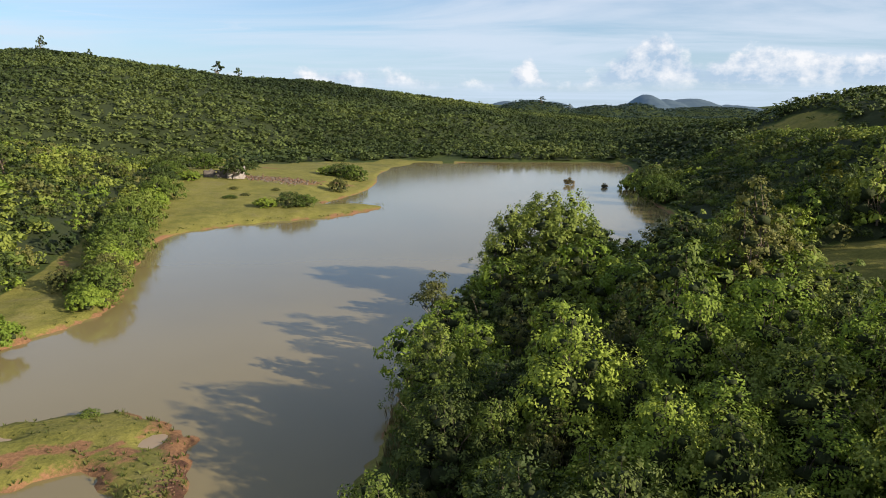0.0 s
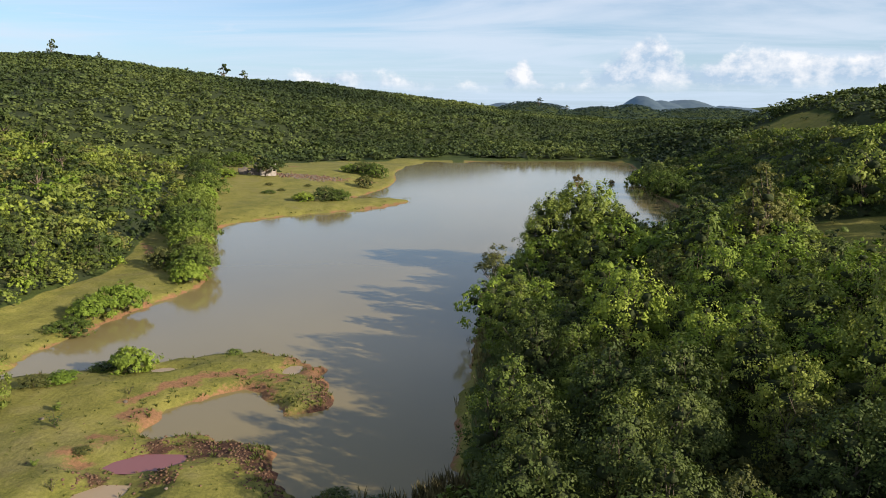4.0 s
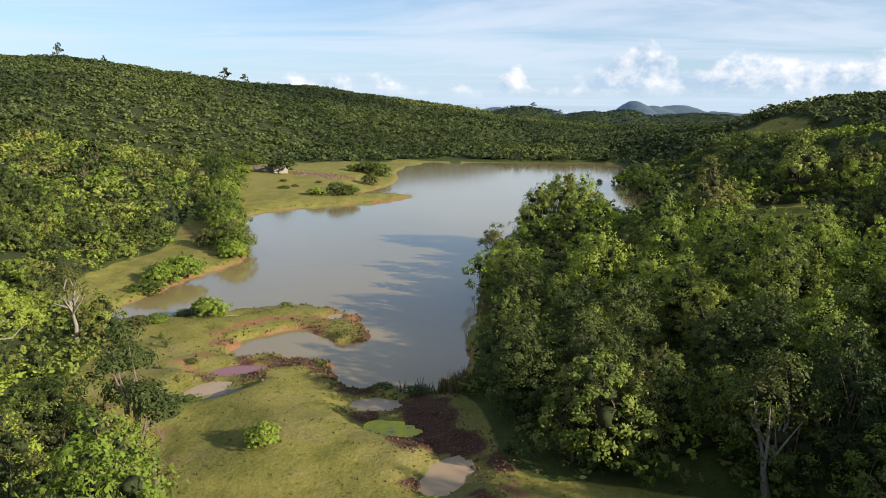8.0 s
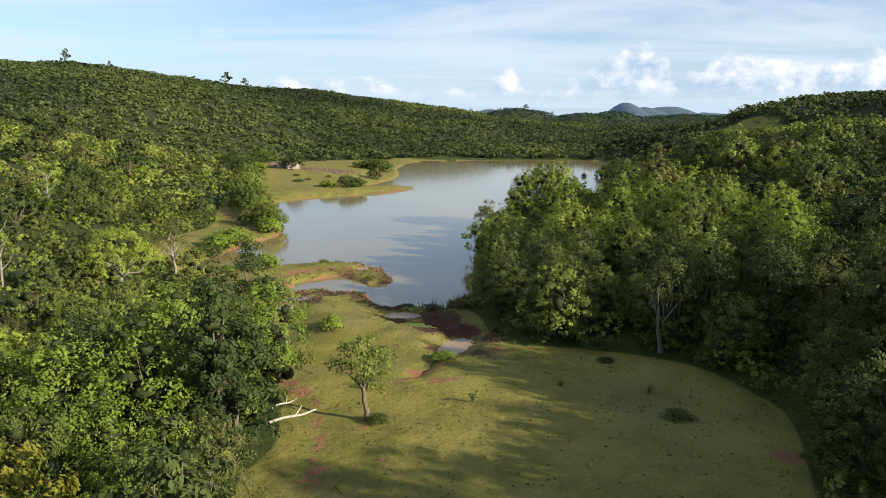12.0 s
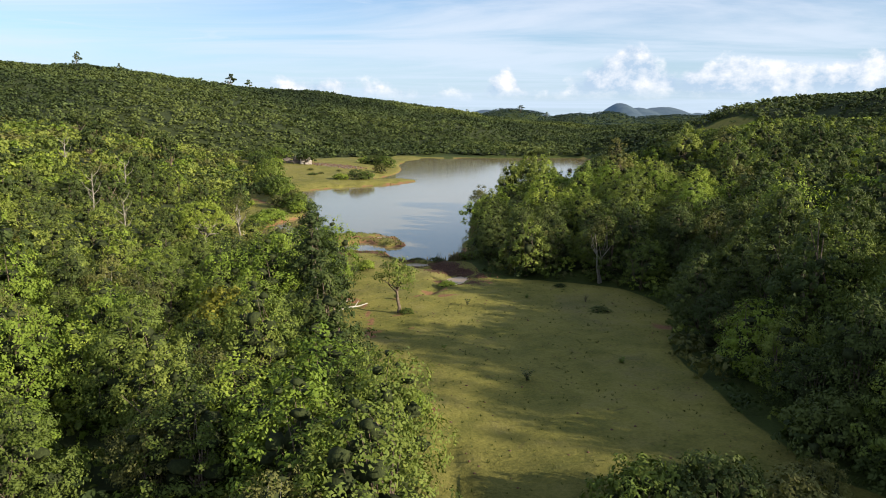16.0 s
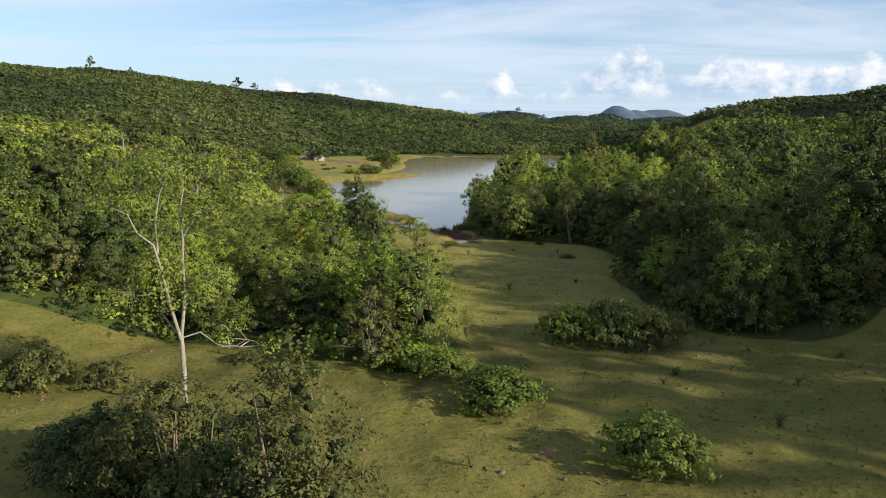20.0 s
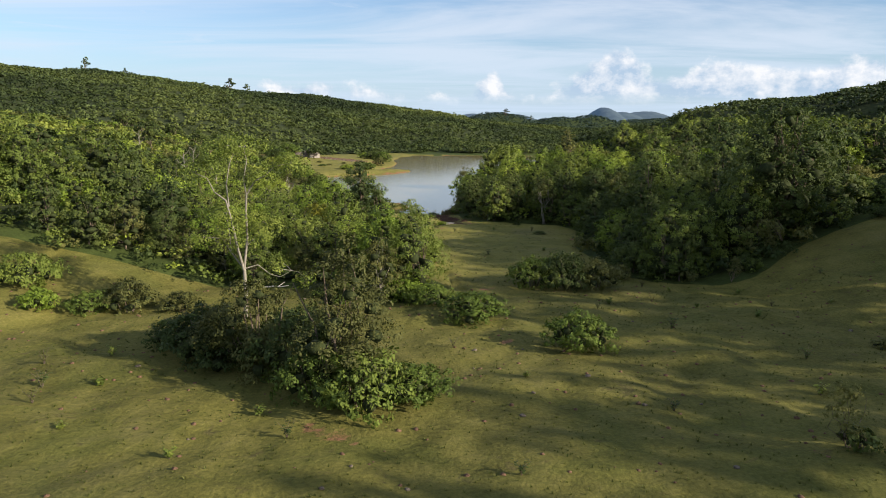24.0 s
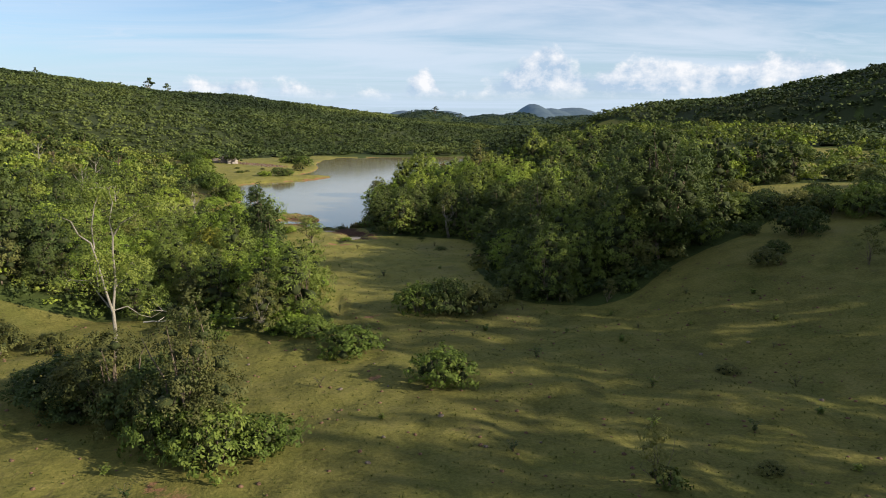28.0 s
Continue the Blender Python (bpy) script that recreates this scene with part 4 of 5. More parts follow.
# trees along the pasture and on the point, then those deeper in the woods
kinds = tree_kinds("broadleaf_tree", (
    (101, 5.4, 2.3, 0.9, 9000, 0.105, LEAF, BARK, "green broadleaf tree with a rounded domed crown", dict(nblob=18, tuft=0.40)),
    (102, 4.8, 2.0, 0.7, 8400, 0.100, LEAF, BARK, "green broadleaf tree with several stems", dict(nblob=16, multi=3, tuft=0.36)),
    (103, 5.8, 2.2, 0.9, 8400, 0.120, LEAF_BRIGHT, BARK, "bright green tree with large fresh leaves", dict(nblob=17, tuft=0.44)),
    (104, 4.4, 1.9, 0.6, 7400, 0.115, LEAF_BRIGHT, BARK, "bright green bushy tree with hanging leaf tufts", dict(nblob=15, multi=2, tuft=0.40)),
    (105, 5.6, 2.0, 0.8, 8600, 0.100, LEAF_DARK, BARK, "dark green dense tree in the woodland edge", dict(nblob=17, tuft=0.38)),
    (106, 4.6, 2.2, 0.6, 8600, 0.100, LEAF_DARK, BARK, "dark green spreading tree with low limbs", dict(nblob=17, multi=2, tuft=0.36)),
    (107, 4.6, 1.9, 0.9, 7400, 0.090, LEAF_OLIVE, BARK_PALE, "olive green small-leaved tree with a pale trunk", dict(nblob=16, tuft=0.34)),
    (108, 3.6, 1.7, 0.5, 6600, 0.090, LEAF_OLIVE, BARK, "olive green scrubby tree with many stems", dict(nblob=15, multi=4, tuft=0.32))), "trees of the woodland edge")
INNER = (
    (121, 4.6, 2.4, 0.6, 2600, 0.19, LEAF, BARK, "green round-crowned tree in dense woods", dict(nblob=13, tuft=0.46)),
    (122, 4.0, 2.1, 0.5, 2300, 0.18, LEAF, BARK, "green low tree in dense woods", dict(nblob=12, tuft=0.42)),
    (123, 4.4, 2.3, 0.6, 2500, 0.19, LEAF_BRIGHT, BARK, "light green leafy tree in dense woods", dict(nblob=13, tuft=0.46)),
    (124, 3.8, 2.0, 0.5, 2200, 0.18, LEAF_BRIGHT, BARK, "light green low tree in dense woods", dict(nblob=12, tuft=0.42)),
    (125, 4.8, 2.3, 0.6, 2500, 0.18, LEAF_DARK, BARK, "dark green tree in dense woods", dict(nblob=13, tuft=0.44)),
    (126, 4.0, 2.4, 0.5, 2500, 0.18, LEAF_DARK, BARK, "dark green broad tree in dense woods", dict(nblob=14, tuft=0.44)),
    (127, 4.2, 2.1, 0.6, 2300, 0.16, LEAF_OLIVE, BARK, "olive green tree in dense woods", dict(nblob=13, tuft=0.40)),
    (128, 3.6, 2.0, 0.5, 2200, 0.16, LEAF_OLIVE, BARK, "olive green scrubby tree in dense woods", dict(nblob=12, tuft=0.38)))
western = tree_kinds("woodland_tree", INNER, "trees of the western woods")
eastern = tree_kinds("hillside_tree", INNER, "trees of the eastern hillside")

# Tree shares by area; MIX_EAST and MIX_SHADE weigh dark leaves as painted shade.
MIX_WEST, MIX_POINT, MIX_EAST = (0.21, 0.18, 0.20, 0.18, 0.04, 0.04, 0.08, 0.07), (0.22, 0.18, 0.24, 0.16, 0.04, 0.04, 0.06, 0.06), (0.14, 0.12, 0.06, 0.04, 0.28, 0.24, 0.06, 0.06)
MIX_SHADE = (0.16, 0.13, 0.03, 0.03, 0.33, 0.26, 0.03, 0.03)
MIX_INNER = (0.25, 0.22, 0.07, 0.06, 0.17, 0.15, 0.04, 0.04)


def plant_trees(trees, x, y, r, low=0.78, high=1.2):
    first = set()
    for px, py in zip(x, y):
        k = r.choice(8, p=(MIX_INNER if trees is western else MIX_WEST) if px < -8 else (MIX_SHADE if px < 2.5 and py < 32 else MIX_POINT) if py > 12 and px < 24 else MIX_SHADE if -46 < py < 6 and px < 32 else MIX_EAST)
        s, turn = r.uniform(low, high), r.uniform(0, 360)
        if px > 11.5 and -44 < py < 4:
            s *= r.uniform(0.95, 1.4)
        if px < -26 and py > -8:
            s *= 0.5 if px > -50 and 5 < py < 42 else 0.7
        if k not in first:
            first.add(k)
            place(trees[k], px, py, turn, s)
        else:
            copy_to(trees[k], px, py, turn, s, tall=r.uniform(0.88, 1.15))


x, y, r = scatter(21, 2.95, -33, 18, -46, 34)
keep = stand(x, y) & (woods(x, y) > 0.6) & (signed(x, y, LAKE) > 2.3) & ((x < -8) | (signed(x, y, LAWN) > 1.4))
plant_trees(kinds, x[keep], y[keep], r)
x, y, r = scatter(22, 3.6, -64, 56, -47, 72, 0.5)
keep = (woods(x, y) > 0.6) & ~stand(x, y) & ((x < -8) | (signed(x, y, LAWN) > 1.4))
x, y = x[keep], y[keep]
west = (x < -8) & (x > -58) & (y < 62)
plant_trees(western, x[west], y[west], r, 0.75, 1.4)
east = (x > -8) & (x < 50) & (y < 70)
plant_trees(eastern, x[east], y[east], r, 0.72, 1.3)
x, y = x[~west & ~east], y[~west & ~east]
both_sides("woodland", "dense green broadleaf woodland on the valley sides", x, y, r.uniform(1.7, 2.8, len(x)), r, MID)

# open stand of tall trees added unseen on the south-east rise, shading the pasture
r = np.random.RandomState(33)
for k in range(44):
    along, across = r.uniform(-62, 50) if k < 28 else r.uniform(8, 44), r.normal(0, 7)
    px, py = 55 + 0.47 * along + 0.88 * across, -88 + 0.88 * along - 0.47 * across
    copy_to(eastern[r.randint(4, 8)], px, py, r.uniform(0, 360), r.uniform(2.0, 3.1), tall=r.uniform(1.1, 1.5))

# ---- trees that stand out ----
place(make_tree("point_tree", 201, 9.0, 6.2, 1.2, 17600, 0.221, LEAF, BARK, "large many-domed tree on the wooded point above the lake", nblob=26, blob_r=0.27, multi=2, skirt=0.5, tuft=0.6), 5.6, 62.0, 40)
place(make_tree("shore_tree", 202, 5.4, 1.7, 2.2, 1900, 0.15, LEAF_OLIVE, BARK_PALE, "slender pale-green tree leaning over the lake shore", solid=False, nblob=7, blob_r=0.34), -3.0, 46.9)
place(make_tree("olive_tree", 203, 8.4, 2.6, 1.8, 6400, 0.164, LEAF_OLIVE, BARK, "tall olive-green tree with an upright crown", nblob=16, blob_r=0.44, column=0.15), 15.0, 40.0)
place(make_tree("pasture_tree", 204, 4.4, 1.75, 1.9, 1900, 0.13, LEAF, BARK, "small open-crowned tree standing alone on the pasture", solid=False, nblob=8, blob_r=0.36, trunk_r=0.13, lean=0.03), -12.7, -7.2, 60)
place(make_tree("vine_tree", 205, 9.0, 2.3, 0.6, 11200, 0.156, LEAF_DARK, BARK, "tall dark tree wrapped in climbing vines", nblob=18, blob_r=0.5, lean=0.03, column=0.1), -18.0, -12.4)
place(make_tree("vine_tree", 206, 7.2, 2.5, 0.6, 9600, 0.156, LEAF_DARK, BARK, "dark vine-covered tree at the pasture edge", nblob=15, blob_r=0.5, lean=0.03, column=0.1), -15.6, -24.6)
place(make_tree("airy_tree", 207, 7.2, 2.0, 1.8, 5200, 0.13, LEAF_DARK, BARK, "slim tree with thin dark foliage tiers", solid=False, nblob=9, blob_r=0.34, flat=0.45), -19.6, 3.6)
def white_forked_tree():
    """A tall open tree: white stem that forks low, crooked limbs, thin flat tiers of small leaves."""
    r = np.random.RandomState(208)
    root = tagged(new("pale_trunk_tree"), "tall thin-leaved tree with a white forked trunk on the pasture", "tree")
    limbs = [([(0, 0, -0.2), (0.05, 0, 1.6), (0.0, 0.05, 3.2)], 0.21, 0.17), ([(0, 0.05, 3.1), (0.25, 0.1, 5.0), (0.22, 0.1, 6.6), (0.3, 0.1, 7.7)], 0.14, 0.09),
             ([(0.3, 0.1, 7.6), (0.8, 0.15, 8.4), (1.5, 0.2, 8.8), (2.0, 0.2, 9.3), (3.0, 0.1, 9.5)], 0.085, 0.02), ([(0.3, 0.1, 7.6), (0.1, 0.3, 8.5), (0.3, 0.5, 9.6), (0.1, 0.6, 10.4)], 0.075, 0.02),
             ([(0, 0, 3.0), (-0.35, -0.1, 4.6), (-0.6, -0.2, 6.2), (-0.85, -0.3, 7.3), (-1.5, -0.3, 7.8), (-1.9, -0.2, 8.6), (-2.7, 0, 8.9)], 0.14, 0.03), ([(-0.7, -0.2, 6.9), (-0.9, 0.2, 8.2), (-0.75, 0.5, 9.4), (-0.3, 0.6, 10.5)], 0.085, 0.02),
             ([(-0.15, 0, 3.3), (-0.8, 0.2, 4.1), (-1.3, 0.3, 4.9), (-2.3, 0.3, 5.0)], 0.09, 0.02), ([(-0.75, 0.1, 4.2), (-0.9, 0.4, 5.4), (-1.1, 0.6, 6.4)], 0.06, 0.02),
             ([(0.05, 0, 3.1), (0.8, 0.2, 3.3), (1.5, 0.3, 2.7), (2.1, 0.4, 2.5), (2.8, 0.4, 2.9)], 0.07, 0.015), ([(0.1, 0.1, 4.4), (0.7, 0.4, 5.0), (1.1, 0.5, 5.9)], 0.05, 0.012)]
    tubes, blobs = [], []
    for pts, r0, r1 in limbs:
        tubes.append(tube(pts, 0.6 * np.linspace(r0, r1, len(pts)), 8))
        tip = np.array(pts[-1])
        if tip[2] > 2.6 and r1 < 0.05:
            for k in range(3):
                e = tip + r.normal(0, 1, 3) * (0.75, 0.75, 0.22)
                tubes.append(tube([tip, (tip + e) / 2 + (0, 0, 0.12), e], (0.025, 0.016, 0.006), 5))
                blobs.append((*e, r.uniform(0.75, 1.25) if tip[2] > 5 else r.uniform(0.4, 0.6)))
    blobs += [(-0.5, 0, 5.6, 1.1), (0.5, 0.3, 6.0, 1.1), (-1.2, 0.4, 6.2, 0.9), (0.0, -0.3, 4.9, 0.8), (1.2, -0.3, 8.6, 0.9), (-1.6, 0.5, 7.6, 0.9)]
    v, f = join(tubes)
    part("trunk", mesh_from("trunk", v, f, BARK_PALE, True), root)
    v, f = crown_leaves(r, blobs, 17000, 0.12, flat=0.36, slim=0.45, tuft=0.6, per=18, inner=0.9)
    part("crown", mesh_from("crown", v, f, LEAF), root)
    return root


place(white_forked_tree(), -22.3, -48.9)
place(make_tree("dome_tree", 209, 7.0, 3.6, 2.4, 14000, 0.13, LEAF_BRIGHT, BARK_PALE, "bright green umbrella-crowned tree with a white trunk", nblob=24, blob_r=0.34, flat=0.66, trunk_r=0.2), -34.0, 15.6, 0, 0.85)
place(make_tree("yellow_tree", 210, 5.2, 2.2, 1.4, 4160, 0.180, LEAF_YELLOW, BARK, "yellow-green flowering tree among the woods", nblob=10), -21.8, -21.0)
place(make_tree("hill_tree", 211, 11.0, 5.0, 2.4, 24000, 0.16, LEAF_DARK, BARK, "large dark spreading tree on the hillside", nblob=34, blob_r=0.36, column=0.25, lean=0.02, tuft=0.65), 19.5, -31.0, 0, 1.12)
place(make_tree("column_tree", 212, 9.0, 2.3, 2.0, 6720, 0.172, LEAF_DARK, BARK, "tall dark upright tree in the woods", nblob=16, blob_r=0.46, column=0.12), 10.4, -22.0)
place(make_tree("twiggy_tree", 213, 6.4, 2.2, 2.0, 2200, 0.13, LEAF_OLIVE, BARK_PALE, "thin grey tree with sparse leaves at the wood's edge", solid=False, nblob=10, multi=3), 5.0, 3.6)
place(make_tree("edge_tree", 214, 5.4, 2.8, 0.9, 7360, 0.164, LEAF, BARK, "broad green tree with low hanging boughs", nblob=16, blob_r=0.42, column=0.15), -1.4, 6.4)
place(make_tree("slim_tree", 215, 6.0, 1.8, 3.0, 1700, 0.13, LEAF_OLIVE, BARK_PALE, "thin tree with a crooked white trunk", solid=False, nblob=8, blob_r=0.32, flat=0.4), -32.2, 22.5)
place(make_tree("dark_tree", 216, 7.4, 2.4, 1.6, 12000, 0.105, LEAF_RUST_DARK, BARK, "dusky brown-green tree rising from a thicket", nblob=17, multi=2, blob_r=0.4, column=0.1, trunk_r=0.09), -14.9, -62.4)
place(make_tree("dark_tree", 217, 4.8, 2.6, 0.6, 8320, 0.123, LEAF_OLIVE, BARK, "grey-green small tree in a thicket", nblob=13, multi=3, skirt=0.4), -19.9, -57.6)
crest = make_tree("crest_tree", 218, 5.2, 2.6, 1.2, 1500, 0.36, LEAF_YELLOW, BARK, "yellow-topped tree on the hill crest", "trees on the hill crest", nblob=11)
place(crest, 44.0, 88.0)
for px, py, s in ((47.5, 95.0, 0.9), (40.5, 82.0, 0.75), (52, 104, 0.8), (36, 70, 0.7)):
    copy_to(crest, px, py, px * 40, s)
west = make_tree("slope_tree", 219, 6.0, 3.0, 1.8, 1500, 0.34, LEAF_DARK, BARK, "dark round-crowned tree on the wooded slope", "trees on the western slope", nblob=11)
place(west, -72, 112)
for px, py, s in ((-84, 128, 1.2), (-62, 86, 0.9), (-58, 60, 0.9), (-95, 120, 1.3), (-70, 70, 1.0), (-50, 30, 0.9), (-62, 22, 1.1), (-48, 4, 0.9), (-80, 95, 1.1), (-104, 150, 1.3), (-55, -8, 1.0), (-44, -22, 0.9)):
    copy_to(west, px, py, px * 31, s)
dead = tagged(new("dead_tree"), "bare grey dead tree above the woods", "tree", "dead trees")
rr = np.random.RandomState(5)
limbs = [tube([(0, 0, -0.3), (0.1, 0, 2.5), (0.05, 0.1, 5.2)], (0.13, 0.09, 0.03), 6)]
for i in range(9):
    z0 = 1.6 + 0.4 * i
    a = i * 2.4
    limbs.append(tube([(0.06, 0, z0), (math.cos(a) * 0.7, math.sin(a) * 0.7, z0 + 0.6), (math.cos(a) * 1.1, math.sin(a) * 1.1, z0 + 1.4)], (0.05, 0.03, 0.01), 5))
v, f = join(limbs)
part("trunk", mesh_from("trunk", v, f, BARK_PALE, True), dead)
place(dead, -47.5, 20.0)
for px, py, s in ((-40.0, 10.0, 0.8), (-52, 40, 1.0), (-66, 52, 1.0)):
    copy_to(dead, px, py, px * 17, s)

for k, px, py, sc, tall in ((0, 2.6, 60.6, 1.25, 1.15), (2, 8.6, 63.4, 1.3, 1.15), (1, 4.2, 57.6, 1.0, 0.9), (3, 0.6, 56.0, 0.8, 1.0)):
    copy_to(kinds[k], px, py, px * 77, sc, tall=tall)

# trees on the skyline of the long ridge
lone_ridge = make_tree("ridge_tree", 220, 12.5, 4.4, 2.6, 700, 1.0, LEAF_DARK, BARK, "dark lone tree on the ridge skyline", "trees on the ridge skyline", nblob=8)
spots = [(-161, 506, 1.15, 1.0), (-151, 512, 0.8, 1.0), (-245, 440, 0.75, 1.6), (-222, 452, 0.55, 1.3), (-122, 556, 0.6, 1.2), (-104.5, 572, 0.8, 1.0), (-98.5, 577, 0.65, 0.9), (-64, 612, 0.9, 0.8), (-75, 604, 0.5, 0.8),
         (-49, 626, 0.75, 0.8), (-36, 640, 0.5, 0.9), (112, 985, 1.3, 0.8), (150, 1000, 0.9, 0.8)]
place(lone_ridge, *spots[0][:2], 0, spots[0][2])
for px, py, s, t in spots[1:]:
    copy_to(lone_ridge, px, py, px * 13, s, tall=t)

# ---- bushes on the grassland ----
b_green = make_bush("bush", 301, 1.9, 1.9, 5440, 0.116, LEAF_BUSH, "dense green bush standing on the pasture", "bushes on the pasture", nblob=12)
b_bright = make_bush("bush", 302, 1.7, 1.7, 4420, 0.140, LEAF_BRIGHT, "bright green leafy bush on the grass", "bushes on the pasture", nblob=12)
b_dark = make_bush("bush", 303, 2.0, 2.0, 5440, 0.116, LEAF_DARK, "dark green rounded bush on the grass", "bushes on the pasture", nblob=13)
b_olive = make_bush("bush", 304, 1.7, 1.8, 4080, 0.104, LEAF_OLIVE, "olive green twiggy bush on the grass", "bushes on the pasture", nblob=12)
place(b_green, -2.9, -54.8, 20, 1.12)
place(b_bright, -16.4, 7.4, 0, 0.58)
place(b_dark, 27.4, -37.2, 70, 0.6)
place(b_olive, -30.6, -46.0, 0, 1.15)
for ob, px, py, s, t in ((b_green, -8.2, -48.2, 1.22, 0.85), (b_green, -2.8, -37.6, 1.1, 1.2), (b_dark, -0.4, -38.0, 1.15, 1.25), (b_olive, 2.0, -38.4, 1.2, 1.1), (b_green, -10.8, -44.6, 0.9, 0.9), (b_bright, -12.6, -42.2, 1.1, 0.9),
                         (b_dark, 8.8, -34.6, 1.1, 1.0), (b_green, 10.6, -33.2, 1.2, 1.1), (b_dark, 14.2, -36.2, 0.6, 1.2), (b_olive, 4.4, -35.4, 0.7, 1.0), (b_dark, 6.4, -32.4, 1.2, 1.2),
                         (b_green, -13.8, -63.9, 1.2, 1.15), (b_green, -11.9, -62.9, 0.95, 0.95), (b_green, -15.9, -62.6, 1.05, 1.25), (b_dark, -16.8, -60.2, 1.3, 1.35), (b_dark, -22.4, -55.8, 1.3, 1.0), (b_olive, -18.4, -59.4, 1.2, 1.2), (b_dark, -21.4, -57.0, 1.1, 1.0), (b_dark, -24.6, -54.2, 1.0, 0.8), (b_dark, -18.0, -56.6, 1.3, 1.1),
                         (b_green, -32.8, -46.8, 0.85, 0.9), (b_bright, -35.6, -47.4, 0.8, 1.0), (b_olive, -27.4, -45.6, 0.9, 0.9), (b_olive, -31.2, -44.2, 0.9, 1.2), (b_green, -38.0, -44.0, 1.2, 1.1),
                         (b_olive, 13.8, -55.2, 0.5, 0.7), (b_olive, 9.2, -67.6, 0.4, 0.8), (b_green, -18.4, -41.4, 0.6, 0.7), (b_olive, -21.4, -41.8, 0.6, 0.7), (b_green, -17.2, -44.2, 0.5, 0.7),
                         (b_bright, -34.6, 43.2, 1.2, 0.9), (b_bright, -33.6, 46.2, 1.3, 0.95), (b_green, -34.6, 39.8, 0.9, 0.7), (b_bright, -31.4, 55.6, 1.15, 1.02), (b_green, -32.2, 59.2, 1.5, 1.09), (b_olive, -33.6, 63.2, 1.5, 1.16), (b_bright, -35.4, 68.0, 1.6, 1.09), (b_green, -37.2, 72.6, 1.5, 1.22),
                         (b_green, -39.0, 78.2, 1.9, 1.16), (b_dark, -41.2, 82.4, 1.8, 1.09), (b_green, -43.0, 87.6, 1.7, 0.95), (b_olive, -36.0, 61.0, 1.2, 0.95),
                         (b_bright, -26.3, 31.2, 0.95, 0.95), (b_bright, -29.6, 29.0, 0.65, 0.6), (b_olive, -30.6, 28.0, 0.6, 0.7), (b_green, -28.2, 31.6, 0.5, 0.6), (b_olive, -32.2, 26.6, 0.7, 0.7), (b_green, -21.2, 35.0, 0.35, 0.6), (b_olive, -24.0, 20.2, 0.35, 0.5), (b_green, -22.0, 13.4, 0.5, 0.5),
                         (b_bright, -8.9, 2.6, 0.5, 0.7), (b_green, -12.1, -7.5, 0.3, 0.9), (b_bright, -11.2, -27.8, 0.75, 1.0), (b_dark, 2.6, -7.0, 0.45, 0.5), (b_dark, 1.0, 1.6, 0.3, 0.6), (b_green, -8.4, 16.2, 0.4, 0.5), (b_dark, -11.6, 16.9, 0.45, 0.5), (b_dark, -9.8, 16.0, 0.4, 0.5),
                         (b_olive, 17.2, 30.8, 0.5, 0.7), (b_bright, 21.0, 33.0, 0.6, 1.5)):
    copy_to(ob, px, py, px * 53 + py * 17, s, 0.05, t)
# bushes of the meadow by the old house, and of the far shore
for ob, px, py, s, t in ((b_dark, -28.0, 166.0, 1.8, 0.9), (b_green, -24.8, 164.0, 1.9, 1.0), (b_bright, -31.0, 168.0, 1.6, 0.8), (b_green, -26.4, 117.2, 1.2, 0.9), (b_dark, -28.6, 116.6, 1.4, 0.9), (b_bright, -32.2, 115.0, 1.2, 0.8), (b_olive, -24.6, 142.0, 1.3, 1.2),
                         (b_green, -56.0, 158.0, 1.9, 1.0), (b_dark, -60.5, 150.0, 2.0, 1.0), (b_green, -57.5, 141.0, 1.8, 1.0), (b_bright, -52.5, 137.5, 1.4, 0.8), (b_dark, -54.0, 128.0, 1.9, 1.1), (b_green, -50.0, 118.0, 1.9, 1.2), (b_bright, -47.6, 108.0, 1.8, 1.2), (b_green, -45.4, 98.0, 1.9, 1.3),
                         (b_green, -44.0, 92.4, 1.8, 1.4), (b_olive, -38.5, 126.0, 0.6, 0.6), (b_olive, -42.0, 131.0, 0.6, 0.6), (b_olive, -35.0, 134.0, 0.5, 0.6), (b_green, -40.0, 122.0, 0.7, 0.5), (b_dark, -48.0, 163.0, 1.3, 0.8), (b_olive, -16.0, 205.0, 1.0, 0.7),
                         (b_bright, 36.5, 157.0, 2.0, 1.3), (b_dark, 37.5, 149.0, 2.2, 1.2), (b_green, 35.6, 140.0, 2.0, 1.2), (b_green, 35.0, 128.0, 2.0, 1.3)):
    copy_to(ob, px, py, px * 53 + py * 17, s, 0.05, t)
# hedge of bushes along the upper edge of the pasture
for i, (px, py, s) in enumerate(((16.5, -33.5, 1.1), (19.5, -30.0, 0.9), (22.5, -27.6, 1.2), (25.6, -25.2, 1.3), (28.6, -24.0, 1.4), (31.2, -23.6, 1.5), (33.6, -25.0, 1.3), (35.4, -27.4, 1.4), (37.2, -29.6, 1.2), (38.8, -32.0, 1.4), (40.2, -34.6, 1.3), (42.4, -37.6, 1.5), (34.6, -22.6, 1.2), (37.6, -26.0, 1.1), (41.5, -31.0, 1.2))):
    copy_to((b_dark, b_green, b_dark, b_olive)[i % 4], px, py, i * 70, s, 0.05, 0.8 + 0.1 * (i % 5))
# bushes on the eastern meadow slope
r = np.random.RandomState(31)
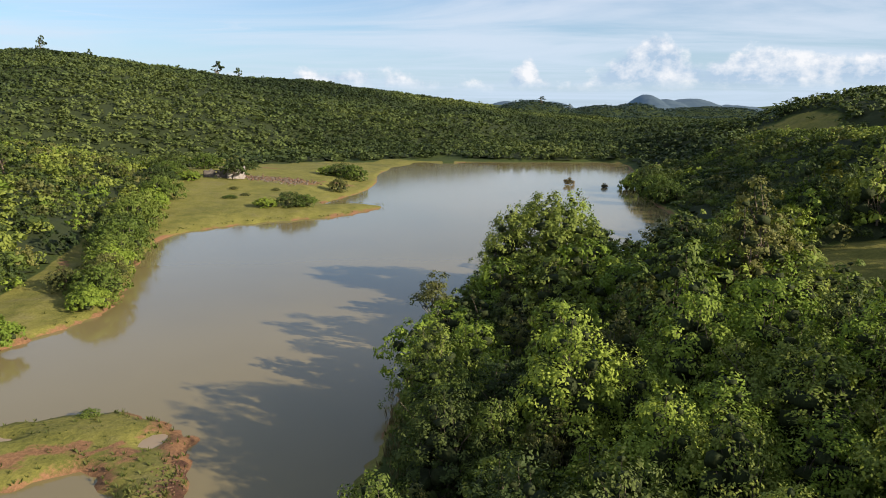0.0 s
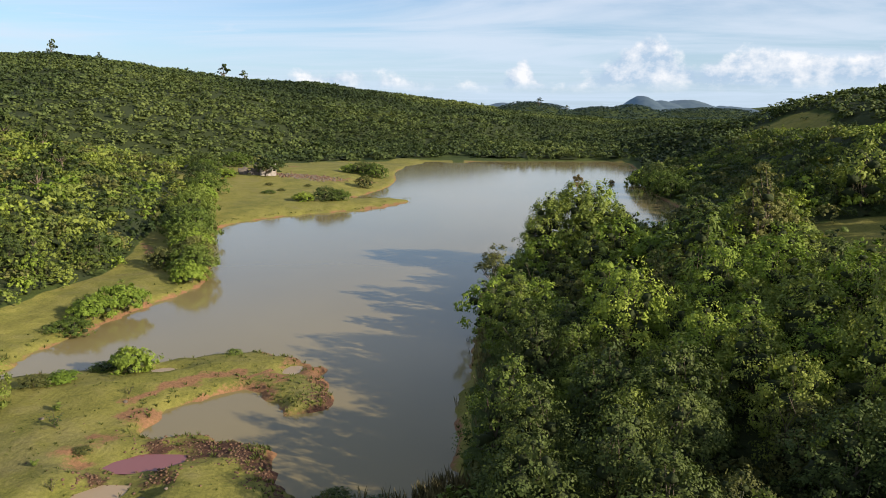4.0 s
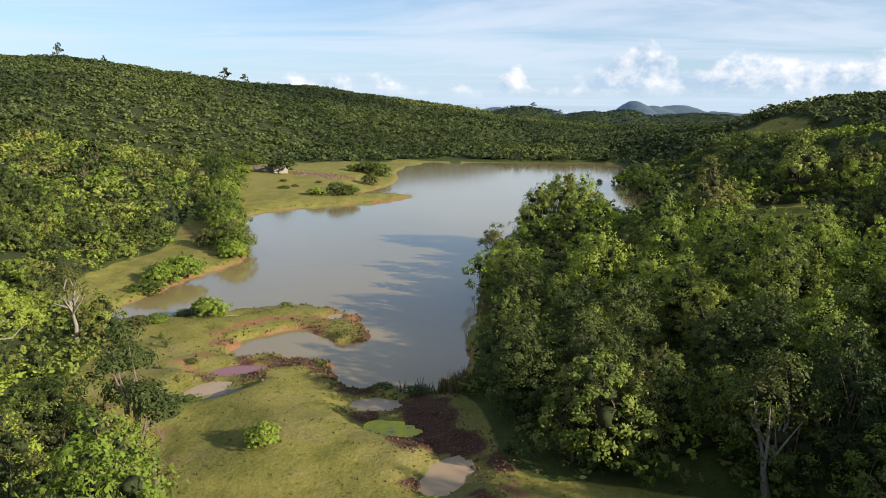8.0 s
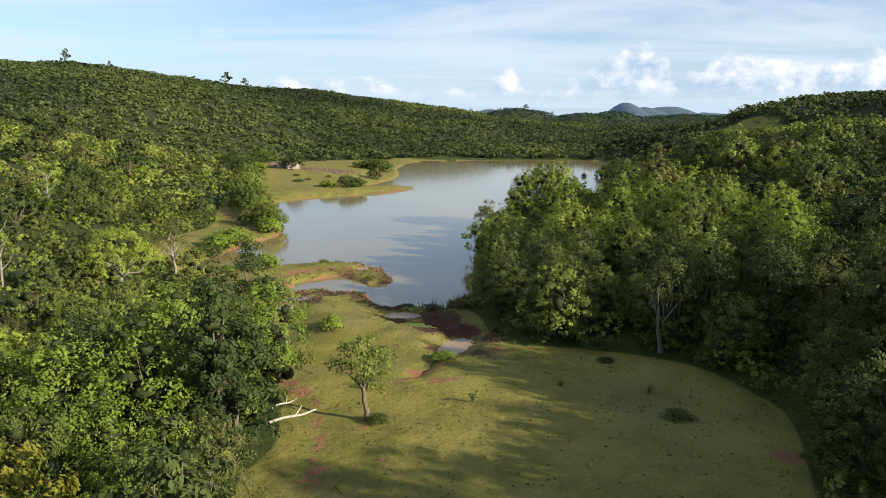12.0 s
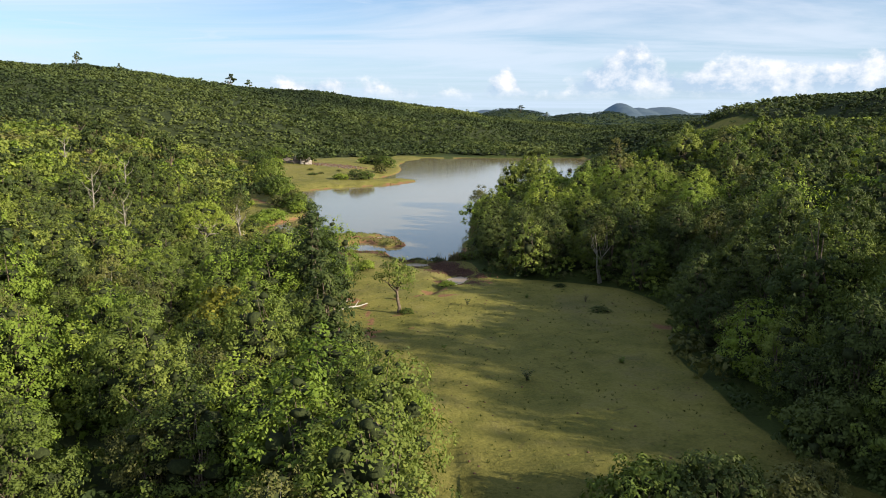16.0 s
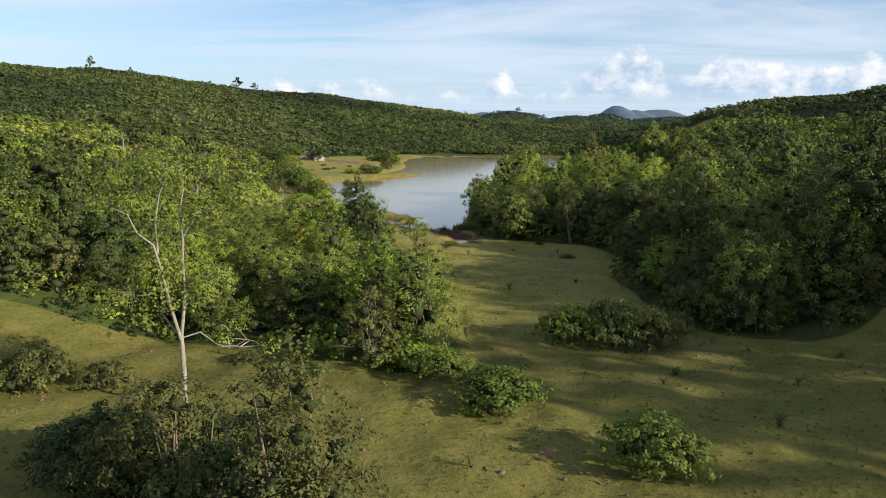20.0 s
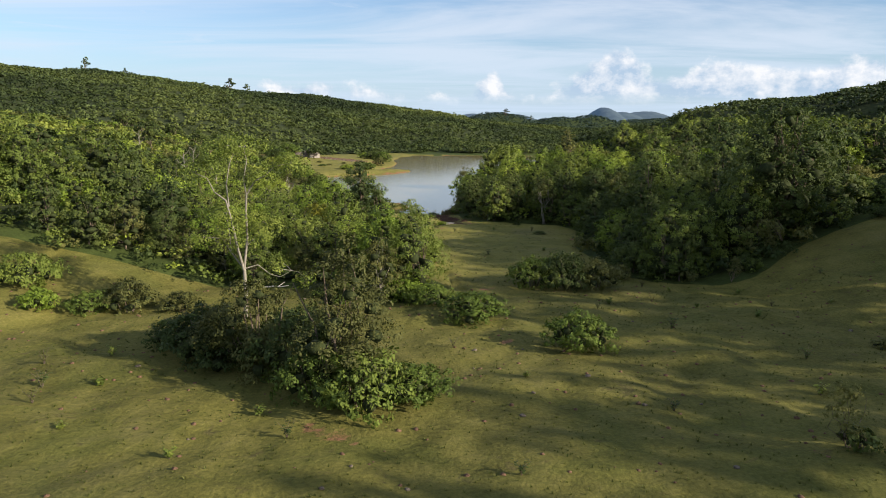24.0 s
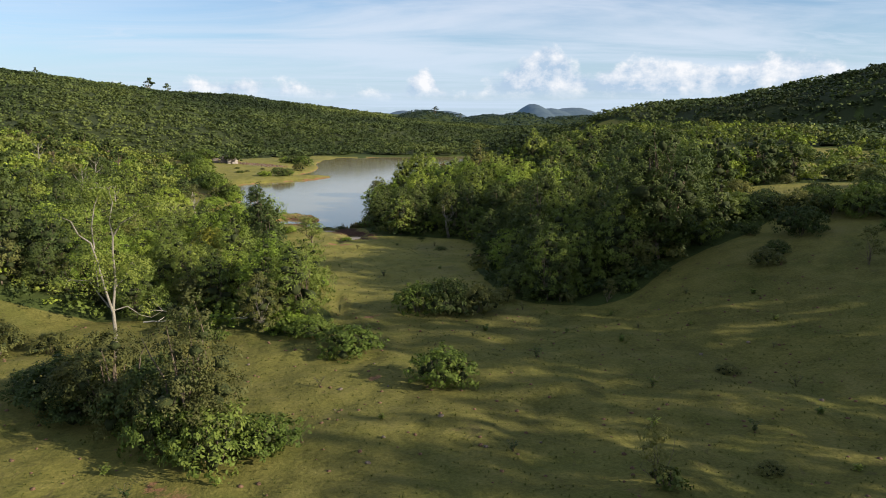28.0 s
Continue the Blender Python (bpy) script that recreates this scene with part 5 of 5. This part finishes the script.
for px, py in ((38, -12), (41, -20), (36, -22), (47, -8), (52, -16), (44, -26), (33, -20), (30, -23), (57, -4), (60, -14), (49, 2), (55, 6), (63, 2), (40, -3), (28, -30.5), (46, -33), (31, -34), (25, -40), (38, -38), (66, 12), (58, 16), (70, 30), (78, 38), (62, 26), (84, 50)):
    ob = (b_dark, b_green, b_olive)[r.randint(3)]
    copy_to(ob, px + r.uniform(-1, 1), py + r.uniform(-1, 1), r.uniform(0, 360), r.uniform(0.5, 1.5), 0.05, r.uniform(0.8, 1.2))

sapling = make_tree("sapling", 320, 2.7, 0.75, 0.3, 1300, 0.08, LEAF_OLIVE, BARK, "thin upright sapling on the open pasture", solid=False, nblob=8, blob_r=0.42, trunk_r=0.03, multi=3, tuft=0.22)
place(sapling, 3.9, -68.6)
copy_to(sapling, 30.6, -44.4, 50, 1.2)
copy_to(sapling, 12.6, -38.2, 120, 0.8)
place(make_bush("bush", 321, 0.8, 0.9, 420, 0.16, LEAF_DARK, "small dark bush round a sapling's foot", "bushes on the pasture", twigs=4), 4.1, -68.9)

# ---- ponds and pools of the worn ground ----
POND = {"red": water_material("pond_red", (0.20, 0.075, 0.065), 0.10, 0.15), "brown": water_material("pond_brown", (0.30, 0.215, 0.125), 0.35, 0.15),
        "dark": water_material("pond_dark", (0.07, 0.05, 0.04), 0.06, 0.15), "pale": water_material("pond_pale", (0.42, 0.36, 0.24), 0.12, 0.1)}
m, nt, out = material("pond_algae")
co = nt.nodes.new("ShaderNodeNewGeometry").outputs["Position"]
n = noise_tex(nt, co, 1.6, 6.0, 0.65)
principled(nt, out, ramp(nt, n, [(0.32, (0.17, 0.14, 0.05)), (0.42, (0.34, 0.34, 0.025)), (0.7, (0.52, 0.48, 0.03))]), ramp(nt, n, [(0.35, (0.1,) * 3), (0.5, (0.7,) * 3)]), 0.4, n, 0.4, 0.02)
POND["algae"] = m
POND_LABEL = {"red": "reddish muddy water in a dug pool", "brown": "murky brown puddle in trampled earth", "dark": "dark shallow water in a muddy pit", "pale": "pale puddle on the grassy spit", "algae": "pool covered in yellow-green algae"}
for cx, cy, rx, ry, turn, level, kind in PUDDLES:
    a = np.linspace(0, 2 * np.pi, 33)[:-1]
    rings = [np.array([[0.0, 0.0]])] + [np.stack([np.cos(a) * rx * q, np.sin(a) * ry * q], -1) for q in (0.6, 1.3)]
    v = np.vstack(rings)
    c, s = math.cos(turn), math.sin(turn)
    v = np.stack([v[:, 0] * c - v[:, 1] * s, v[:, 0] * s + v[:, 1] * c, np.zeros(len(v))], -1)
    i = np.arange(32)
    j = (i + 1) % 32
    f = np.vstack([np.stack([1 + i, 33 + i, 33 + j, 1 + j], -1), np.stack([0 * i[::2], 1 + i[::2], 1 + j[::2], 1 + (j[::2] + 1) % 32], -1)])
    ob = tagged(new("water_pool", mesh_from("water_pool", v, f, POND[kind])), POND_LABEL[kind], "water", kind="structure")
    ob.location = (cx, cy, level)

# ---- clods, stones and weeds ----
CLOD = plain_material("clod_earth", (0.06, 0.035, 0.022), (0.17, 0.10, 0.06), 9.0)
STONE = plain_material("stone_grey", (0.07, 0.055, 0.04), (0.19, 0.155, 0.12), 6.0)


def lump(seed, size, flat=0.6, rings=4, sides=7):
    """A rough rounded lump with uneven faces."""
    r = np.random.RandomState(seed)
    v = []
    for k in range(rings + 1):
        p = math.pi * k / rings
        for i in range(sides):
            a = 2 * math.pi * i / sides
            q = size * r.uniform(0.78, 1.15)
            v.append((math.sin(p) * math.cos(a) * q, math.sin(p) * math.sin(a) * q, math.cos(p) * q * flat))
    i = (np.arange(rings)[:, None] * sides + np.arange(sides)).ravel()
    j = (np.arange(rings)[:, None] * sides + (np.arange(sides) + 1) % sides).ravel()
    return np.array(v), np.stack([i, i + sides, j + sides, j], -1)


def loose(name, label, mat, templates, x, y, size, r, category="clods", sink=0.0):
    z = height(x, y) - sink * size
    ob = plant_stuff(name, label, mat, templates, x, y, size, r, z=z)
    return tagged(ob, category=category)


LUMPS = [lump(70 + i, 1.0) for i in range(6)]
r = np.random.RandomState(41)
# trampled clods along the pond banks
px, py = [], []
for cx, cy, rad in MUD:
    k = int(110 * rad)
    px.append(cx + r.normal(0, rad * 0.62, k))
    py.append(cy + r.normal(0, rad * 0.62, k))
px, py = np.hstack(px), np.hstack(py)
keep = height(px, py) > 0.03
loose("mud_clods", "dark trampled mud clods by the pools", CLOD, LUMPS, px[keep], py[keep], r.uniform(0.02, 0.09, keep.sum()), r, "mud")
# dung and earth crumbs on the pasture
px, py = r.uniform(-40, 30, 900), r.uniform(-90, -36, 900)
keep = woods(px, py) < 0.2
loose("dung_crumbs", "small dark dung lumps scattered on the pasture", CLOD, LUMPS, px[keep], py[keep], r.uniform(0.04, 0.13, keep.sum()), r, "dung")
px, py = r.uniform(-30, 8, 500), r.uniform(-36, 30, 500)
keep = (woods(px, py) < 0.2) & (height(px, py) > 0.3)
loose("dung_crumbs", "small dark dung lumps scattered on the pasture", CLOD, LUMPS, px[keep], py[keep], r.uniform(0.03, 0.08, keep.sum()), r, "dung")
stone_me = [mesh_from("stone", *lump(90 + i, 0.2, 0.55, 5, 8), STONE, True) for i in range(4)]
for k in range(40):
    sx, sy = (r.uniform(-26, 20), r.uniform(-80, -40)) if k < 34 else (r.uniform(-28, -18), r.uniform(12, 30))
    if float(woods(np.array([sx]), np.array([sy]))[0]) > 0.2 or ground_z(sx, sy) < 0.2:
        continue
    ob = tagged(new("stone", stone_me[k % 4]), "small weathered stone lying on the pasture", "stone", "stones on the pasture")
    ob.matrix_basis = pose(sx, sy, ground_z(sx, sy) + 0.02, r.uniform(-15, 15), r.uniform(-15, 15), r.uniform(0, 360)) @ Matrix.Scale(r.uniform(0.3, 0.8), 4)


def tuft(seed, blades, h, w, lean=0.5):
    r = np.random.RandomState(seed)
    vs = []
    for i in range(blades):
        a, l = r.uniform(0, 2 * np.pi), r.uniform(0.5, 1.0) * h
        d = np.array([math.cos(a), math.sin(a), 0])
        s = np.array([-math.sin(a), math.cos(a), 0]) * w
        b = d * r.uniform(0, 0.25) * h + np.array([0, 0, -0.02])
        k = b + d * lean * l * 0.35 + np.array([0, 0, l * 0.6])
        t = b + d * lean * l + np.array([0, 0, l])
        vs += [b - s, b + s, t + s * 0.15, k - s * 0.9]
    v = np.array(vs)
    return v, np.arange(len(v)).reshape(-1, 4)


GRASS = leaf_material("grass_blades", (0.050, 0.062, 0.016), (0.082, 0.096, 0.024), (0.125, 0.130, 0.036), 0.25, 0.25)
DRY = leaf_material("dry_stalks", (0.10, 0.085, 0.04), (0.17, 0.14, 0.07), (0.26, 0.21, 0.11), 0.3, 0.15)
# short grass, thickest on the upper pasture
tufts = [tuft(110 + i, 7, 0.10, 0.010) for i in range(6)]
px, py = r.uniform(-34, 26, 15000), r.uniform(-86, -40, 15000)
keep = (woods(px, py) < 0.3) & (waves(px, py, 3.5, 31) + r.uniform(-0.8, 0.8, len(px)) > -0.25)
loose("grass", "short grazed grass tufts on the pasture", GRASS, tufts, px[keep], py[keep], r.uniform(0.5, 1.5, keep.sum()), r, "grass")
px, py = r.uniform(-34, 10, 9000), r.uniform(-40, 36, 9000)
keep = (woods(px, py) < 0.3) & (height(px, py) > 0.25) & (waves(px, py, 3.5, 32) + r.uniform(-0.8, 0.8, len(px)) > 0.1)
loose("grass", "short grazed grass tufts on the pasture", GRASS, tufts, px[keep], py[keep], r.uniform(0.6, 1.7, keep.sum()), r, "grass")
# long grass along the shore banks
edge = LAKE[(LAKE[:, 1] < 130) & (LAKE[:, 0] < 5)]
k = r.randint(0, len(edge), 1500)
px, py = edge[k, 0] + r.normal(0, 0.9, 1500), edge[k, 1] + r.normal(0, 0.9, 1500)
h = height(px, py)
keep = (h > 0.12) & (h < 0.8)
loose("bank_grass", "long grass fringing the lake bank", GRASS, tufts, px[keep], py[keep], r.uniform(1.5, 3.6, keep.sum()), r, "grass")


def make_weed(seed, stems, h, leaf, mat, label):
    r = np.random.RandomState(seed)
    root = tagged(new("weed"), label, "weed", "weeds on the pasture")
    tubes, c, n = [], [], []
    for i in range(stems):
        a, l = r.uniform(0, 2 * np.pi), h * r.uniform(0.6, 1.0)
        tip = np.array([math.cos(a) * l * 0.55, math.sin(a) * l * 0.55, l])
        tubes.append(tube([(0, 0, -0.05), tip * np.array([0.35, 0.35, 0.55]), tip], (0.012, 0.009, 0.004), 4))
        for q in np.linspace(0.3, 1.0, 9):
            c.append(tip * np.array([q * q, q * q, q]) + r.normal(0, 0.05, 3))
            n.append((math.cos(a) * 0.3, math.sin(a) * 0.3, 1))
    v, f = join(tubes)
    part("stem", mesh_from("stem", v, f, BARK, True), root)
    v, f = leaves(r, np.array(c), np.array(n), leaf, slim=0.45)
    part("foliage", mesh_from("foliage", v, f, mat), root)
    return root


weeds = [make_weed(130, 9, 0.55, 0.17, LEAF, "small leafy weed on the short grass"), make_weed(131, 7, 0.8, 0.15, LEAF_DARK, "dark upright weed on the short grass"),
         make_weed(132, 12, 0.4, 0.2, LEAF, "low bright green weed on the short grass"), make_weed(133, 8, 0.7, 0.1, LEAF_OLIVE, "thin dry weed on the short grass")]
spots = [(-27.4, -56.4), (-28.6, -61.0), (-26.2, -60.6), (-30.0, -58.0), (-18.2, -64.2), (-16.6, -66.8), (-25.4, -66.0), (-27.8, -63.4), (-20.4, -68.6), (-8.2, -70.4), (-6.6, -60.2), (-9.8, -55.0), (-3.0, -52.0), (0.2, -46.0), (1.4, -44.2),
         (4.6, -43.6), (6.8, -46.2), (3.2, -51.8), (9.8, -48.6), (12.4, -45.0), (15.6, -46.6), (8.4, -57.2), (14.8, -62.4), (18.2, -52.6), (6.2, -62.6), (10.6, -63.8), (12.6, -68.2), (16.2, -58.2), (20.4, -49.0), (-1.0, -64.4), (7.0, -40.0),
         (5.4, -38.6), (11.8, -41.0), (17.6, -41.4), (21.6, -44.0), (-23.6, 16.8), (-25.2, 18.4), (-26.4, 22.4), (-27.6, 24.8), (-24.8, 27.2), (-9.4, -17.0), (-5.0, -23.0), (1.0, -19.6), (-12.0, -19.6), (-13.0, -3.0), (-7.4, -4.8), (-2.4, -2.2),
         (2.2, -3.4), (-10.8, -31.6), (-7.2, -43.4)]
for k, (wx, wy) in enumerate(spots):
    w = weeds[k % 4]
    if k < 4:
        place(w, wx, wy, k * 70, 1.1)
    else:
        copy_to(w, wx, wy, k * 77, 0.6 + 0.5 * ((k * 37) % 10) / 10)

# reeds by the pond outlet
reed = [tuft(150 + i, 12, 1.0, 0.014, 0.25) for i in range(3)]
px, py = -7.6 + r.normal(0, 0.9, 80), 16.8 + r.normal(0, 0.5, 80)
loose("reeds", "thin dry reeds standing in the shallow lake edge", DRY, reed, px, py, r.uniform(0.6, 1.1, 80), r, "reeds")
px, py = -4.9 + r.normal(0, 0.7, 90), r.uniform(22, 50, 90)
keep = height(px, py) > -0.1
loose("reeds", "dry grass on the steep wooded bank", DRY, reed, px[keep], py[keep], r.uniform(0.4, 0.9, keep.sum()), r, "reeds")

# ---- logs, posts and the islets ----
WOOD_PALE = plain_material("wood_bleached", (0.30, 0.27, 0.22), (0.54, 0.50, 0.43), 7.0, 0.8)


def fallen_log(x, y, z, turn, length, thick, label):
    root = tagged(new("fallen_log"), label, "log", "bleached logs")
    v, f = tube([(0, 0, 0), (length * 0.35, 0.06, 0.05), (length * 0.7, -0.05, 0.03), (length, 0.04, 0.1)], np.array((1.0, 0.85, 0.7, 0.45)) * thick, 8)
    body = part("stem", mesh_from("stem", v, f, WOOD_PALE, True), root)
    v, f = tube([(length * 0.55, 0, 0.02), (length * 0.68, 0.25, 0.2), (length * 0.74, 0.4, 0.3)], np.array((0.5, 0.4, 0.25)) * thick, 6)
    part("branch_stub", mesh_from("branch_stub", v, f, WOOD_PALE, True), root)
    root.matrix_basis = pose(x, y, z, 0, -6, turn)
    return root


fallen_log(-17.0, -9.2, 1.5, 20, 2.3, 0.075, "bleached fallen trunk sticking out of the bushes")
fallen_log(-17.2, -7.4, 1.5, 28, 1.3, 0.055, "short bleached branch sticking out of the bushes")
fallen_log(-23.0, -40.4, 1.9, -25, 2.2, 0.06, "bare grey branch leaning beside a bush")
fallen_log(-16.6, -41.6, 2.3, -30, 1.6, 0.05, "bare grey branch lying over a bush")

POST = plain_material("post_white", (0.5, 0.48, 0.44), (0.75, 0.73, 0.68), 12.0, 0.8)
post = tagged(new("marker_post"), "thin white marker post at the water's edge", "post")
v, f = tube([(0, 0, -0.6), (0.01, 0, 0.3), (0.0, 0.01, 1.0)], (0.05, 0.05, 0.045), 8)
part("post", mesh_from("post", v, f, POST, True), post)
place(post, -33.6, 29.6)

islet = make_bush("islet_bush", 340, 1.5, 1.8, 1100, 0.22, LEAF_RUST, "rust-brown half-drowned bush standing in the lake", "bushes in the lake", nblob=8, twigs=9)
islet.matrix_basis = pose(24.0, 166.0, -0.15, 0, 0, 0)
copy_thing(islet, pose(30.8, 160.0, -0.15, 0, 0, 80) @ Matrix.Scale(0.62, 4))
snag = tagged(new("drowned_branch"), "dead grey branch sticking out of the lake", "branch")
v, f = join([tube([(0, 0, -0.8), (0.1, 0, 0.3), (0.35, 0.1, 1.0)], (0.08, 0.07, 0.03), 6), tube([(0.1, 0, 0.3), (-0.3, 0, 0.9), (-0.4, 0, 1.3)], (0.05, 0.04, 0.02), 6), tube([(0.2, 0.05, 0.6), (0.9, 0.1, 0.7), (1.3, 0.1, 1.2)], (0.05, 0.04, 0.02), 6)])
part("branch", mesh_from("branch", v, f, BARK, True), snag)
snag.location = (21.2, 132.0, 0.0)

# ---- the ruined house on the western meadow ----
PLASTER = plain_material("old_plaster", (0.20, 0.17, 0.15), (0.42, 0.37, 0.33), 1.6, 0.9, 0.3, 0.03)
MASONRY = plain_material("old_masonry", (0.06, 0.05, 0.042), (0.16, 0.135, 0.115), 2.4, 0.95, 0.7, 0.06)
ROOFING = plain_material("weathered_roof", (0.20, 0.17, 0.14), (0.36, 0.32, 0.28), 2.0, 0.9)


def wall_mesh(length, h, thick, openings, mat, ragged, seed):
    """A wall along x with real openings, (from, to, sill, head), and a broken top edge."""
    r = np.random.RandomState(seed)
    bm = bmesh.new()
    cuts = sorted({0.0, length, *[v for o in openings for v in o[:2]], *np.arange(0.7, length, 0.7)})
    for a, b in zip(cuts[:-1], cuts[1:]):
        top = h - ragged * r.uniform(0, 1)
        spans = [(-0.3, top)]
        for o in openings:
            if a >= o[0] - 1e-6 and b <= o[1] + 1e-6:
                spans = [(-0.3, o[2])] if o[2] > 0.05 else []
                if top > o[3] + 0.1:
                    spans.append((o[3], top))
        for lo, hi in spans:
            m = bmesh.ops.create_cube(bm, size=1.0)
            bmesh.ops.scale(bm, vec=(b - a, thick, hi - lo), verts=m["verts"])
            bmesh.ops.translate(bm, vec=((a + b) / 2, 0, (lo + hi) / 2), verts=m["verts"])
    me = bpy.data.meshes.new("wall")
    bm.to_mesh(me)
    bm.free()
    me.materials.append(mat)
    return me


house = tagged(new("ruined_house"), "roofless ruined house with white plaster and dark masonry walls", "house")
for name, length, h, mat, ragged, openings, m, seed in (
        ("front_wall", 5.2, 1.9, MASONRY, 0.5, [(2.1, 2.9, 0, 1.6)], pose(-4.6, -2.0, 0, 0, 0, 4), 1), ("plaster_wall", 3.6, 2.3, PLASTER, 1.0, [(0.9, 1.7, 0.9, 1.9)], pose(0.6, -2.0, 0, 0, 0, 8), 2),
        ("side_wall", 4.0, 2.6, PLASTER, 0.8, [(1.3, 2.2, 0, 2.0)], pose(4.2, -1.5, 0, 0, 0, 90), 3), ("back_wall", 8.6, 2.3, MASONRY, 0.9, [(2.0, 2.9, 0.9, 1.8), (5.4, 6.2, 0, 1.9)], pose(-4.5, 2.3, 0, 0, 0, 2), 4),
        ("end_wall", 4.2, 1.8, MASONRY, 0.6, [], pose(-4.6, -2.0, 0, 0, 0, 90), 5), ("inner_wall", 4.0, 2.8, PLASTER, 0.6, [(1.4, 2.3, 0, 2.0)], pose(0.6, -1.9, 0, 0, 0, 90), 6)):
    ob = part(name, wall_mesh(length, h, 0.28, openings, mat, ragged, seed), house)
    ob.matrix_basis = m
HX, HY = -47.6, 144.5
house.matrix_basis = pose(HX, HY, ground_z(HX, HY), 0, 0, 12) @ Matrix.Scale(0.85, 4)
place(make_tree("yard_tree", 350, 4.4, 3.0, 1.1, 3200, 0.22, LEAF_DARK, BARK, "dark tree growing in front of the ruined house", nblob=11), HX + 2.2, HY - 3.0)
px, py = HX + 9.5 + r.normal(0, 3.2, 420), HY + 3.5 + r.normal(0, 2.0, 420)
loose("rubble", "heap of broken bricks and earth beside the ruin", STONE, LUMPS, px, py, r.uniform(0.08, 0.34, 420), r, "rubble")
px, py = HX + 9.0 + r.normal(0, 3.6, 300), HY + 4.2 + r.normal(0, 2.2, 300)
loose("rubble", "heap of dark earth clods beside the ruin", CLOD, LUMPS, px, py, r.uniform(0.1, 0.4, 300), r, "rubble")

shed = tagged(new("shed"), "low grey-roofed shed among the trees", "shed")
SX, SY = -88.0, 186.0
for name, length, h, m in (("front_wall", 5.0, 2.2, pose(-2.5, -1.6, 0)), ("back_wall", 5.0, 2.2, pose(-2.5, 1.6, 0)), ("end_wall", 3.2, 2.2, pose(-2.4, -1.6, 0, 0, 0, 90)), ("end_wall", 3.2, 2.2, pose(2.4, -1.6, 0, 0, 0, 90))):
    part(name, wall_mesh(length, h, 0.2, [(1.8, 2.7, 0, 1.9)] if name == "front_wall" else [], MASONRY, 0.0, 7), shed).matrix_basis = m
for name, sgn in (("roof", -1), ("roof", 1)):
    v = np.array([(-3.0, 0, 3.2), (3.0, 0, 3.2), (3.0, sgn * 2.2, 2.15), (-3.0, sgn * 2.2, 2.15)])
    v = np.vstack([v, v + np.array([0, 0, 0.12])])
    f = np.array([(0, 1, 2, 3), (4, 7, 6, 5), (0, 4, 5, 1), (1, 5, 6, 2), (2, 6, 7, 3), (3, 7, 4, 0)])
    part(name, mesh_from("roof", v, f, ROOFING), shed)
shed.matrix_basis = pose(SX, SY, ground_z(SX, SY), 0, 0, -15) @ Matrix.Scale(0.7, 4)
